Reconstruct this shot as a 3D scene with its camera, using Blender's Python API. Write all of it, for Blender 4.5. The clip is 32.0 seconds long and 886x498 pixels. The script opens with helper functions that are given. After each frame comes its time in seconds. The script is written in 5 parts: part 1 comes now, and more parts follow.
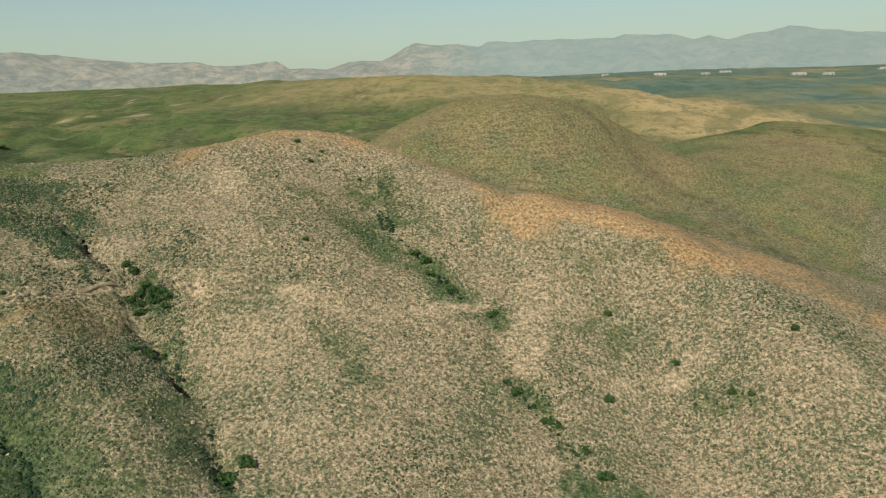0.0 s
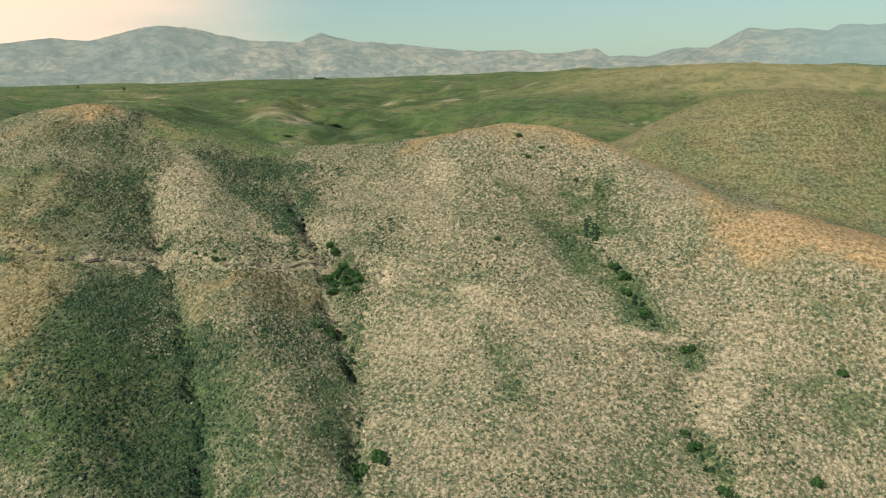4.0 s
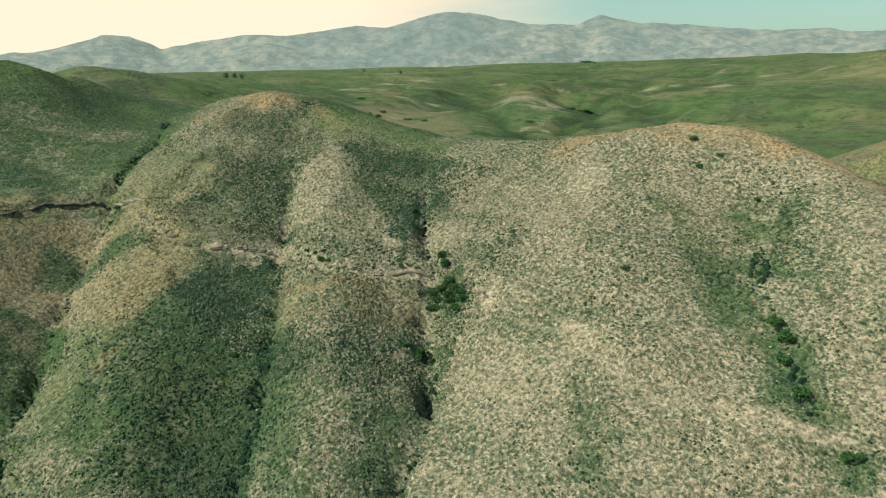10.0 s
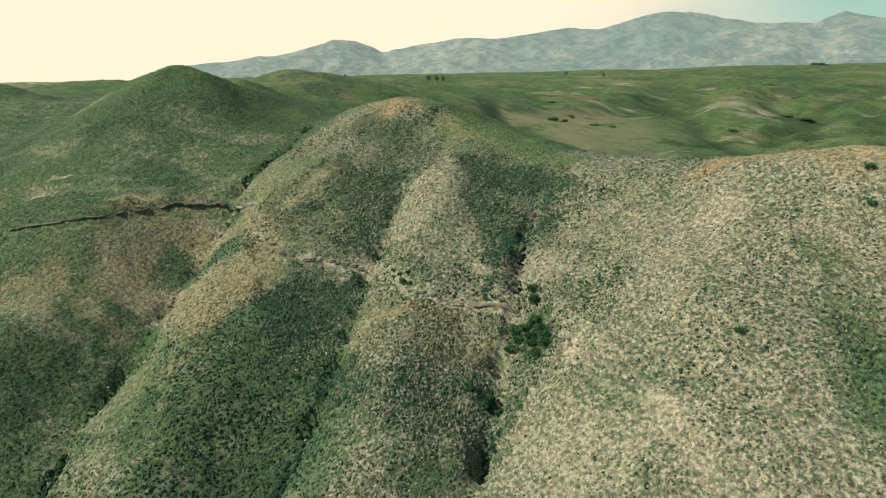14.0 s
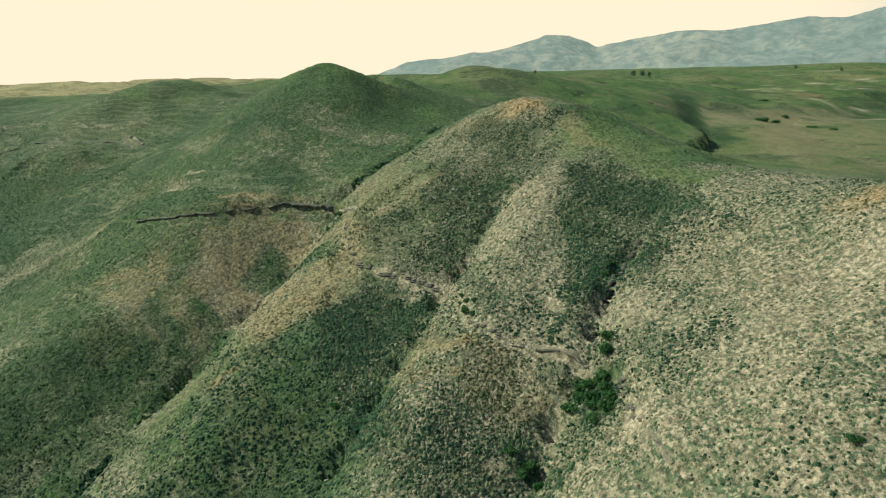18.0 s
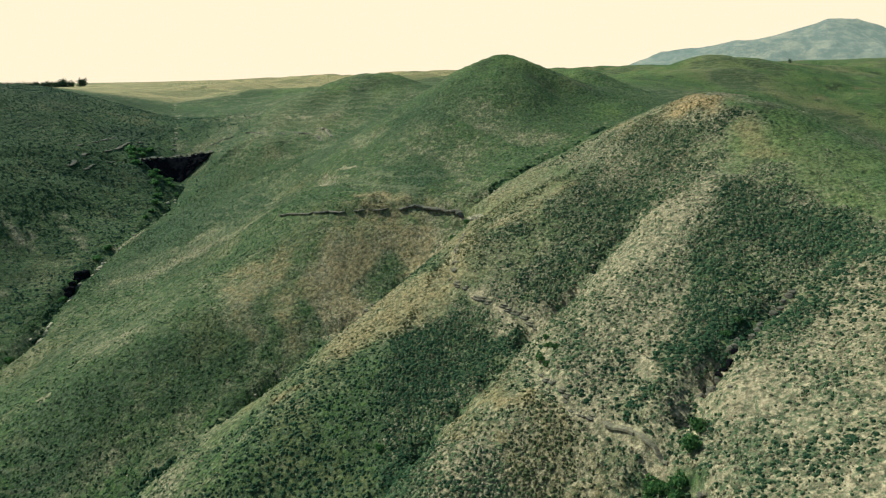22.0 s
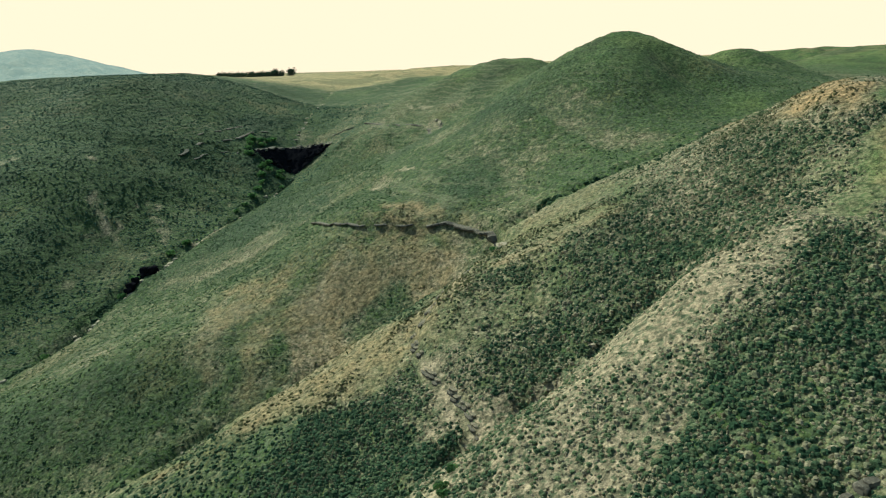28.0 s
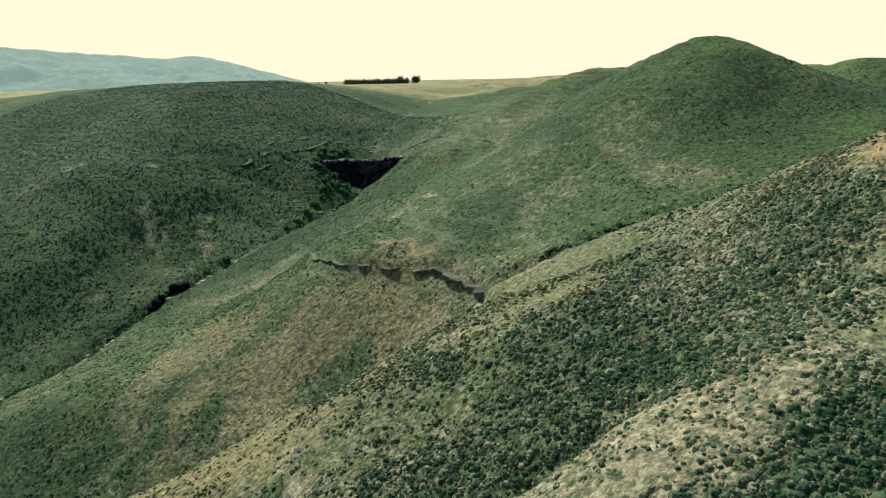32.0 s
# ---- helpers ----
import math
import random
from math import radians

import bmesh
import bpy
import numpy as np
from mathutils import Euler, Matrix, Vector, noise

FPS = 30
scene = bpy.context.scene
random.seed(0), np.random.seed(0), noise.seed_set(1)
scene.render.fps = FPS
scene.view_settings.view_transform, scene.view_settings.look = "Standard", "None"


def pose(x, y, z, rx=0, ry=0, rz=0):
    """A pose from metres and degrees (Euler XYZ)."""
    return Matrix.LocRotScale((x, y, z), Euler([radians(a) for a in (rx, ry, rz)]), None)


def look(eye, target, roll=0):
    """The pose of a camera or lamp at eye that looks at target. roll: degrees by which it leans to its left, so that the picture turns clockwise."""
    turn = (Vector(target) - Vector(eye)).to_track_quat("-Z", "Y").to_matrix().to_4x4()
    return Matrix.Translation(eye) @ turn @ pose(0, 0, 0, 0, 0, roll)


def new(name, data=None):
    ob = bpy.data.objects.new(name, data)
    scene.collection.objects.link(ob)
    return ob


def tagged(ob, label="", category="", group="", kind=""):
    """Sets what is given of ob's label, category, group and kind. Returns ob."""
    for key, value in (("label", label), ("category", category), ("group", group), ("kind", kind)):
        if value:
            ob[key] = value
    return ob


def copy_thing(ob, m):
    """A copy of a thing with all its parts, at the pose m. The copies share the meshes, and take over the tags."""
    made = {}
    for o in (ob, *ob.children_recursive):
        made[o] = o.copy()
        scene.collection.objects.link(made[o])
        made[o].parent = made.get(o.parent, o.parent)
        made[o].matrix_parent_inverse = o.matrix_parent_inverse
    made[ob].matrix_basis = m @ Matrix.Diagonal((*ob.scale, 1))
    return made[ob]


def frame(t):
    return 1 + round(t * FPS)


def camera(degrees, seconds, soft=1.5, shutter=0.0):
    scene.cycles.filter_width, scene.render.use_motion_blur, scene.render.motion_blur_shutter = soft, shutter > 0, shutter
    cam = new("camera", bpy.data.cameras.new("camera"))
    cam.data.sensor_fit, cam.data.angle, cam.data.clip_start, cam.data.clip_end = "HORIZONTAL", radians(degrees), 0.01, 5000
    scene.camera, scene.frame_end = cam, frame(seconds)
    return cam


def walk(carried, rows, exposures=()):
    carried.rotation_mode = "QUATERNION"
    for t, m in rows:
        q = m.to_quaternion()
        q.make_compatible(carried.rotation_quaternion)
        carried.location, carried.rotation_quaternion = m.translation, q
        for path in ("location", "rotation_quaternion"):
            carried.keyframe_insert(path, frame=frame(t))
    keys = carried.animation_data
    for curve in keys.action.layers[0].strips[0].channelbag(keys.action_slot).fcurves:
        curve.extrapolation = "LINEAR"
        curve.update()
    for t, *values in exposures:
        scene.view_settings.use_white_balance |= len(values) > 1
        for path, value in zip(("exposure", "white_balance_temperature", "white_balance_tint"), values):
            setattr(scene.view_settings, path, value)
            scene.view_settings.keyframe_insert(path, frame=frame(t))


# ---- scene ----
cam = camera(64.74, 32.0, soft=1.25)
# seconds, eye x, y, z in metres, heading to the left of +y, pitch and roll in degrees
PATH = [
    (0, 0.00, 0.00, 100.00, 4.89, -13.16, -1.81),
    (0.5, 3.12, 1.69, 100.13, 7.80, -13.21, -1.73),
    (1, 6.14, 3.66, 100.30, 11.13, -13.24, -1.66),
    (1.5, 9.26, 5.78, 100.33, 14.61, -13.30, -1.57),
    (2, 11.95, 7.89, 100.44, 17.98, -13.35, -1.52),
    (2.5, 14.48, 10.07, 100.71, 21.33, -13.43, -1.45),
    (3, 16.65, 12.54, 100.80, 24.18, -13.49, -1.33),
    (3.5, 18.75, 15.07, 100.76, 27.31, -13.48, -1.24),
    (5.5, 24.98, 26.93, 100.95, 35.54, -13.79, -1.05),
    (6, 26.18, 30.09, 101.06, 37.34, -13.88, -1.03),
    (6.5, 27.29, 33.20, 101.23, 39.22, -13.98, -1.04),
    (7, 28.23, 36.30, 101.36, 41.13, -14.07, -1.07),
    (7.5, 29.00, 39.41, 101.47, 43.05, -14.16, -1.14),
    (8, 29.49, 42.44, 101.51, 44.91, -14.21, -1.03),
    (8.5, 30.08, 45.78, 101.58, 46.86, -14.26, -1.12),
    (9, 30.42, 48.86, 101.71, 48.52, -14.31, -1.15),
    (9.5, 30.83, 52.24, 101.76, 50.32, -14.34, -1.18),
    (10, 30.99, 55.54, 101.86, 52.05, -14.39, -1.22),
    (10.5, 31.01, 58.94, 102.00, 54.04, -14.46, -1.27),
    (11, 30.96, 62.39, 102.04, 56.28, -14.02, -1.26),
    (11.5, 30.72, 65.86, 102.09, 58.03, -13.99, -1.20),
    (12, 30.47, 69.28, 102.09, 59.96, -14.02, -1.22),
    (12.5, 30.04, 72.70, 102.20, 62.29, -13.97, -1.20),
    (13, 29.18, 76.23, 102.25, 64.46, -13.94, -1.12),
    (13.5, 28.34, 79.76, 102.32, 66.61, -13.93, -1.09),
    (14, 27.42, 83.40, 102.39, 68.76, -13.90, -1.06),
    (14.5, 26.32, 87.09, 102.36, 70.60, -13.87, -1.09),
    (16.5, 20.49, 101.57, 102.58, 78.80, -13.96, -1.01),
    (17, 18.67, 105.25, 102.53, 81.08, -13.94, -1.11),
    (17.5, 16.89, 108.69, 102.60, 83.29, -13.95, -1.21),
    (18, 14.92, 112.10, 102.53, 85.82, -13.92, -1.30),
    (18.5, 12.76, 115.43, 102.63, 89.97, -13.93, -1.32),
    (19, 10.71, 118.63, 102.72, 93.76, -13.92, -1.44),
    (19.5, 8.20, 121.74, 102.70, 97.15, -13.92, -1.44),
    (20, 5.45, 124.83, 102.65, 99.26, -13.96, -1.38),
    (20.5, 2.32, 127.77, 102.59, 100.51, -14.01, -1.42),
    (21, -0.98, 130.67, 102.53, 102.01, -14.03, -1.53),
    (21.5, -4.29, 133.56, 102.43, 104.12, -14.06, -1.59),
    (22, -7.73, 136.35, 102.28, 105.80, -14.09, -1.67),
    (22.5, -11.15, 138.95, 102.17, 107.51, -14.09, -1.61),
    (23, -15.07, 141.69, 102.07, 108.75, -14.14, -1.69),
    (23.5, -18.89, 144.16, 102.02, 110.18, -14.16, -1.76),
    (24, -22.95, 146.30, 101.81, 111.88, -14.15, -1.81),
    (24.5, -27.00, 148.20, 101.72, 113.58, -14.20, -1.88),
    (25, -31.08, 149.81, 101.61, 115.37, -14.25, -1.95),
    (25.5, -35.20, 151.19, 101.40, 117.11, -14.31, -1.94),
    (27.5, -52.94, 155.26, 100.13, 121.58, -14.42, -2.30),
    (28, -57.21, 156.08, 100.04, 123.17, -14.46, -2.33),
    (28.5, -61.55, 156.79, 99.94, 124.52, -14.51, -2.32),
    (29, -65.99, 157.39, 99.90, 126.21, -14.46, -2.34),
    (29.5, -70.44, 157.93, 99.94, 127.72, -14.42, -2.36),
    (30, -74.95, 158.44, 99.91, 128.89, -13.80, -2.33),
    (30.5, -79.43, 158.91, 99.95, 129.29, -13.59, -2.29),
    (31, -84.00, 159.31, 99.94, 130.34, -13.56, -2.22),
    (31.5, -88.53, 159.66, 99.95, 132.13, -13.50, -2.13),
    (32, -92.84, 159.83, 100.00, 134.16, -13.48, -1.83),
]


def stand(x, y, z, heading, pitch, roll):
    return pose(x, y, z, 90, 0, heading) @ pose(0, 0, 0, pitch, 0, 0) @ pose(0, 0, 0, 0, 0, roll)


# seconds, stops, kelvin, tint
EXPOSURES = [(0, 0.22, 7000, 0), (6, 0.37, 6300, -12), (13, 0.39, 6150, -17), (19, 0.33, 6100, -21), (25, 0.39, 6100, -22), (32, 0.43, 6150, -19)]
walk(cam, [(t, stand(*r)) for t, *r in PATH], EXPOSURES)

# ---- daylight: a hazy afternoon sun, with a bright veil of haze round it ----
SUN_HEADING, SUN_HEIGHT = 164.0, 42.0
SUN_WAY = Vector((-math.sin(radians(SUN_HEADING)) * math.cos(radians(SUN_HEIGHT)), math.cos(radians(SUN_HEADING)) * math.cos(radians(SUN_HEIGHT)), math.sin(radians(SUN_HEIGHT))))
sun = new("sun", bpy.data.lights.new("sun", "SUN"))
sun.data.energy, sun.data.angle, sun.data.color = 4.5, radians(1.2), (1.0, 0.93, 0.82)
sun.matrix_world = look(SUN_WAY * 300, (0, 0, 0))

world = bpy.data.worlds.new("world")
scene.world = world
world.use_nodes = True
wn, wl = world.node_tree.nodes, world.node_tree.links
wn.clear()
sky = wn.new("ShaderNodeTexSky")
sky.sky_type, sky.sun_disc = "NISHITA", False
sky.sun_elevation, sky.sun_rotation = radians(SUN_HEIGHT), radians(-SUN_HEADING)
sky.air_density, sky.dust_density, sky.ozone_density = 1.0, 0.8, 2.0
skyward = wn.new("ShaderNodeTexCoord")
toward = wn.new("ShaderNodeVectorMath")
toward.operation = "DOT_PRODUCT"
toward.inputs[1].default_value = Vector((-0.384, -0.426, 0.12)).normalized()
wl.new(skyward.outputs["Generated"], toward.inputs[0])
stretch = wn.new("ShaderNodeMapping")
stretch.inputs["Scale"].default_value = (1.2, 1.2, 7.0)
wl.new(skyward.outputs["Generated"], stretch.inputs["Vector"])
cloud = wn.new("ShaderNodeTexNoise")
cloud.inputs["Scale"].default_value, cloud.inputs["Detail"].default_value, cloud.inputs["Roughness"].default_value = 1.6, 6.0, 0.55
wl.new(stretch.outputs["Vector"], cloud.inputs["Vector"])
cloud_part = wn.new("ShaderNodeMath")
cloud_part.operation, cloud_part.inputs[1].default_value = "MULTIPLY_ADD", 0.35
wl.new(cloud.outputs["Fac"], cloud_part.inputs[0])
wl.new(toward.outputs["Value"], cloud_part.inputs[2])
veil = wn.new("ShaderNodeMapRange")
veil.interpolation_type = "SMOOTHSTEP"
veil.inputs["From Min"].default_value, veil.inputs["From Max"].default_value = 0.02, 0.42
wl.new(cloud_part.outputs["Value"], veil.inputs["Value"])
up = wn.new("ShaderNodeSeparateXYZ")
wl.new(skyward.outputs["Generated"], up.inputs[0])
low_air = wn.new("ShaderNodeMapRange")
low_air.interpolation_type = "SMOOTHSTEP"
low_air.inputs["From Min"].default_value, low_air.inputs["From Max"].default_value = 0.13, 0.36
low_air.inputs["To Min"].default_value, low_air.inputs["To Max"].default_value = 1.0, 0.0
wl.new(up.outputs["Z"], low_air.inputs["Value"])
veil_low = wn.new("ShaderNodeMath")
veil_low.operation = "MULTIPLY"
wl.new(veil.outputs["Result"], veil_low.inputs[0])
wl.new(low_air.outputs["Result"], veil_low.inputs[1])
haze = wn.new("ShaderNodeMix")
haze.data_type = "RGBA"
haze.inputs["B"].default_value = (11.6, 8.0, 6.6, 1)
wl.new(veil_low.outputs["Value"], haze.inputs["Factor"])
rim = wn.new("ShaderNodeMapRange")
rim.interpolation_type = "SMOOTHSTEP"
rim.inputs["From Min"].default_value, rim.inputs["From Max"].default_value = -0.02, 0.22
rim.inputs["To Min"].default_value, rim.inputs["To Max"].default_value = 0.75, 0.1
wl.new(up.outputs["Z"], rim.inputs["Value"])
mist = wn.new("ShaderNodeMix")
mist.data_type = "RGBA"
mist.inputs["B"].default_value = (4.4, 5.2, 4.7, 1)
wl.new(rim.outputs["Result"], mist.inputs["Factor"])
wl.new(sky.outputs["Color"], mist.inputs["A"])
wl.new(mist.outputs["Result"], haze.inputs["A"])
back = wn.new("ShaderNodeBackground")
back.inputs["Strength"].default_value = 0.085
wl.new(haze.outputs["Result"], back.inputs["Color"])
world_out = wn.new("ShaderNodeOutputWorld")
wl.new(back.outputs["Background"], world_out.inputs["Surface"])


# ---- materials ----
def material(name, rough=0.9):
    mat = bpy.data.materials.new(name)
    mat.use_nodes = True
    body = mat.node_tree.nodes["Principled BSDF"]
    body.inputs["Roughness"].default_value = rough
    body.inputs["Specular IOR Level"].default_value = 0.15
    return mat, mat.node_tree.nodes, mat.node_tree.links, body


def noise_node(nodes, links, size, detail=4.0, rough=0.55, scale=None):
    """Noise of a given size in metres, in the thing's own space."""
    where = nodes.new("ShaderNodeTexCoord")
    place = nodes.new("ShaderNodeMapping")
    place.inputs["Scale"].default_value = scale or (1, 1, 1)
    links.new(where.outputs["Object"], place.inputs["Vector"])
    n = nodes.new("ShaderNodeTexNoise")
    n.inputs["Scale"].default_value, n.inputs["Detail"].default_value, n.inputs["Roughness"].default_value = 1 / size, detail, rough
    links.new(place.outputs["Vector"], n.inputs["Vector"])
    return n.outputs["Fac"]


def ramp(nodes, links, value, low, high):
    r = nodes.new("ShaderNodeMapRange")
    r.interpolation_type = "SMOOTHSTEP"
    r.inputs["From Min"].default_value, r.inputs["From Max"].default_value = low, high
    links.new(value, r.inputs["Value"])
    return r.outputs["Result"]


def mix(nodes, links, factor, a, b, blend="MIX"):
    m = nodes.new("ShaderNodeMix")
    m.data_type, m.blend_type = "RGBA", blend
    for key, v in (("Factor", factor), ("A", a), ("B", b)):
        if isinstance(v, (tuple, float)):
            m.inputs[key].default_value = (*v, 1) if isinstance(v, tuple) else v
        else:
            links.new(v, m.inputs[key])
    return m.outputs["Result"]


def bump(nodes, links, body, value, strength, height):
    b = nodes.new("ShaderNodeBump")
    b.inputs["Strength"].default_value, b.inputs["Distance"].default_value = strength, height
    links.new(value, b.inputs["Height"])
    links.new(b.outputs["Normal"], body.inputs["Normal"])


def zone(nodes, name):
    a = nodes.new("ShaderNodeAttribute")
    a.attribute_name = name
    return a.outputs["Fac"]


def arithmetic(nodes, links, op, a, b):
    m = nodes.new("ShaderNodeMath")
    m.operation = op
    for k, v in enumerate((a, b)):
        if isinstance(v, float):
            m.inputs[k].default_value = v
        else:
            links.new(v, m.inputs[k])
    return m.outputs["Value"]


def land_material():
    mat, n, l, body = material("dry_hillside", 0.95)
    tuft = noise_node(n, l, 0.45, 3.0, 0.7)
    clump = noise_node(n, l, 2.4, 4.0, 0.62)
    blotch = noise_node(n, l, 17.0, 4.0, 0.6)
    wide = noise_node(n, l, 110.0, 4.0, 0.55)
    straw = mix(n, l, ramp(n, l, tuft, 0.3, 0.7), STRAW_DARK, STRAW)
    earth = mix(n, l, ramp(n, l, tuft, 0.35, 0.65), (0.16, 0.125, 0.09), (0.27, 0.215, 0.16))
    cover = mix(n, l, ramp(n, l, clump, 0.52, 0.66), straw, earth)
    herb = mix(n, l, ramp(n, l, tuft, 0.35, 0.7), (0.044, 0.08, 0.032), (0.108, 0.142, 0.05))
    herb = mix(n, l, ramp(n, l, noise_node(n, l, 24.0, 3.0, 0.6), 0.54, 0.7), herb, (0.14, 0.13, 0.064))
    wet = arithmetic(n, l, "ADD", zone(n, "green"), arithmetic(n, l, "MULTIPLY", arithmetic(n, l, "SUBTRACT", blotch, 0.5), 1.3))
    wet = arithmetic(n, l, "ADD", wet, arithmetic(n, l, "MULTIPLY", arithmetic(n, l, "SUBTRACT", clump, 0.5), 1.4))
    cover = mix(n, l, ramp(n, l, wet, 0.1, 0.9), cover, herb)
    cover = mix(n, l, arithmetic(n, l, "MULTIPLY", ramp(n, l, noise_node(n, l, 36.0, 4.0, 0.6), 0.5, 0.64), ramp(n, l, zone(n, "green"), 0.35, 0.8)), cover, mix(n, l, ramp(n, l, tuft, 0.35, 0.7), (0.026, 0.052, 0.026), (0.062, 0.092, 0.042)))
    knots = noise_node(n, l, 0.65, 2.5, 0.6)
    cover = mix(n, l, ramp(n, l, arithmetic(n, l, "ADD", knots, arithmetic(n, l, "MULTIPLY", arithmetic(n, l, "SUBTRACT", blotch, 0.5), 0.35)), 0.48, 0.6), cover, (0.088, 0.11, 0.068))
    grass = mix(n, l, ramp(n, l, blotch, 0.35, 0.65), (0.072, 0.118, 0.044), (0.13, 0.162, 0.062))
    distant = ramp(n, l, zone(n, "meadow"), 0.86, 1.0)
    grass = mix(n, l, arithmetic(n, l, "MULTIPLY", distant, ramp(n, l, wide, 0.48, 0.68)), grass, (0.2, 0.175, 0.09))
    hue = noise_node(n, l, 55.0, 5.0, 0.6)
    grass = mix(n, l, ramp(n, l, hue, 0.52, 0.62), grass, (0.075, 0.095, 0.045))
    grass = mix(n, l, arithmetic(n, l, "MULTIPLY", distant, ramp(n, l, hue, 0.43, 0.32)), grass, (0.2, 0.16, 0.095))
    speck = noise_node(n, l, 11.0, 5.0, 0.7)
    grass = mix(n, l, ramp(n, l, speck, 0.54, 0.64), grass, (0.055, 0.07, 0.034))
    grass = mix(n, l, arithmetic(n, l, "MULTIPLY", distant, ramp(n, l, speck, 0.36, 0.26)), grass, (0.2, 0.165, 0.1))
    cover = mix(n, l, zone(n, "meadow"), cover, grass)
    rust = mix(n, l, ramp(n, l, tuft, 0.3, 0.7), (0.21, 0.152, 0.09), (0.35, 0.26, 0.162))
    rust = mix(n, l, ramp(n, l, zone(n, "ochre"), 0.6, 0.76), rust, mix(n, l, ramp(n, l, tuft, 0.3, 0.7), (0.26, 0.17, 0.1), (0.44, 0.3, 0.18)))
    smooth = arithmetic(n, l, "SUBTRACT", 0.9, arithmetic(n, l, "MULTIPLY", zone(n, "meadow"), 0.6))
    dry = arithmetic(n, l, "ADD", zone(n, "ochre"), arithmetic(n, l, "MULTIPLY", arithmetic(n, l, "SUBTRACT", clump, 0.5), smooth))
    cover = mix(n, l, ramp(n, l, dry, 0.3, 0.8), cover, rust)
    stony = arithmetic(n, l, "ADD", zone(n, "bare"), arithmetic(n, l, "MULTIPLY", arithmetic(n, l, "SUBTRACT", clump, 0.5), 0.8))
    soil = mix(n, l, ramp(n, l, tuft, 0.3, 0.7), (0.35, 0.27, 0.205), (0.49, 0.39, 0.3))
    cover = mix(n, l, ramp(n, l, stony, 0.3, 0.95), cover, soil)
    field = mix(n, l, ramp(n, l, wide, 0.3, 0.44), (0.31, 0.235, 0.12), (0.42, 0.32, 0.185))
    field = mix(n, l, ramp(n, l, speck, 0.5, 0.62), field, (0.21, 0.19, 0.1))
    field = mix(n, l, ramp(n, l, noise_node(n, l, 30.0, 4.0, 0.65, (1, 0.4, 1)), 0.5, 0.6), field, (0.24, 0.21, 0.115))
    cover = mix(n, l, zone(n, "field"), cover, field)
    # Far farmland, with the teal of distance haze put into its colour.
    hazed_farmland = mix(n, l, ramp(n, l, hue, 0.45, 0.55), (0.085, 0.14, 0.13), (0.125, 0.175, 0.15))
    hazed_farmland = mix(n, l, ramp(n, l, noise_node(n, l, 70.0, 3.0, 0.5, (0.35, 1, 1)), 0.58, 0.66), hazed_farmland, (0.21, 0.21, 0.15))
    cover = mix(n, l, zone(n, "plain"), cover, hazed_farmland)
    cover = mix(n, l, zone(n, "lush"), cover, mix(n, l, ramp(n, l, tuft, 0.3, 0.7), (0.022, 0.045, 0.02), (0.06, 0.09, 0.035)))
    cover = mix(n, l, 0.55, cover, mix(n, l, ramp(n, l, wide, 0.3, 0.7), (0.72, 0.74, 0.66), (1.0, 0.97, 0.92)), "MULTIPLY")
    grit = noise_node(n, l, 0.8, 4.0, 0.75)
    cover = mix(n, l, 1.0, cover, mix(n, l, ramp(n, l, grit, 0.36, 0.64), (0.4, 0.44, 0.4), (1.3, 1.25, 1.2)), "MULTIPLY")
    spot = n.new("ShaderNodeSeparateXYZ")
    l.new(n.new("ShaderNodeTexCoord").outputs["Object"], spot.inputs[0])
    tread = n.new("ShaderNodeMath")
    tread.operation = "SINE"
    l.new(arithmetic(n, l, "ADD", arithmetic(n, l, "MULTIPLY", spot.outputs["Z"], 3.6), arithmetic(n, l, "MULTIPLY", blotch, 30.0)), tread.inputs[0])
    trodden = arithmetic(n, l, "MULTIPLY", ramp(n, l, tread.outputs["Value"], 0.35, 0.95), ramp(n, l, hue, 0.45, 0.6))
    cover = mix(n, l, arithmetic(n, l, "MULTIPLY", trodden, 0.2), cover, (0.3, 0.255, 0.17))
    l.new(cover, body.inputs["Base Color"])
    rough = arithmetic(n, l, "ADD", arithmetic(n, l, "MULTIPLY", clump, 1.0), arithmetic(n, l, "MULTIPLY", tuft, 0.35))
    bump(n, l, body, rough, 0.9, 0.8)
    return mat


STRAW_DARK, STRAW = (0.18, 0.148, 0.108), (0.415, 0.332, 0.25)


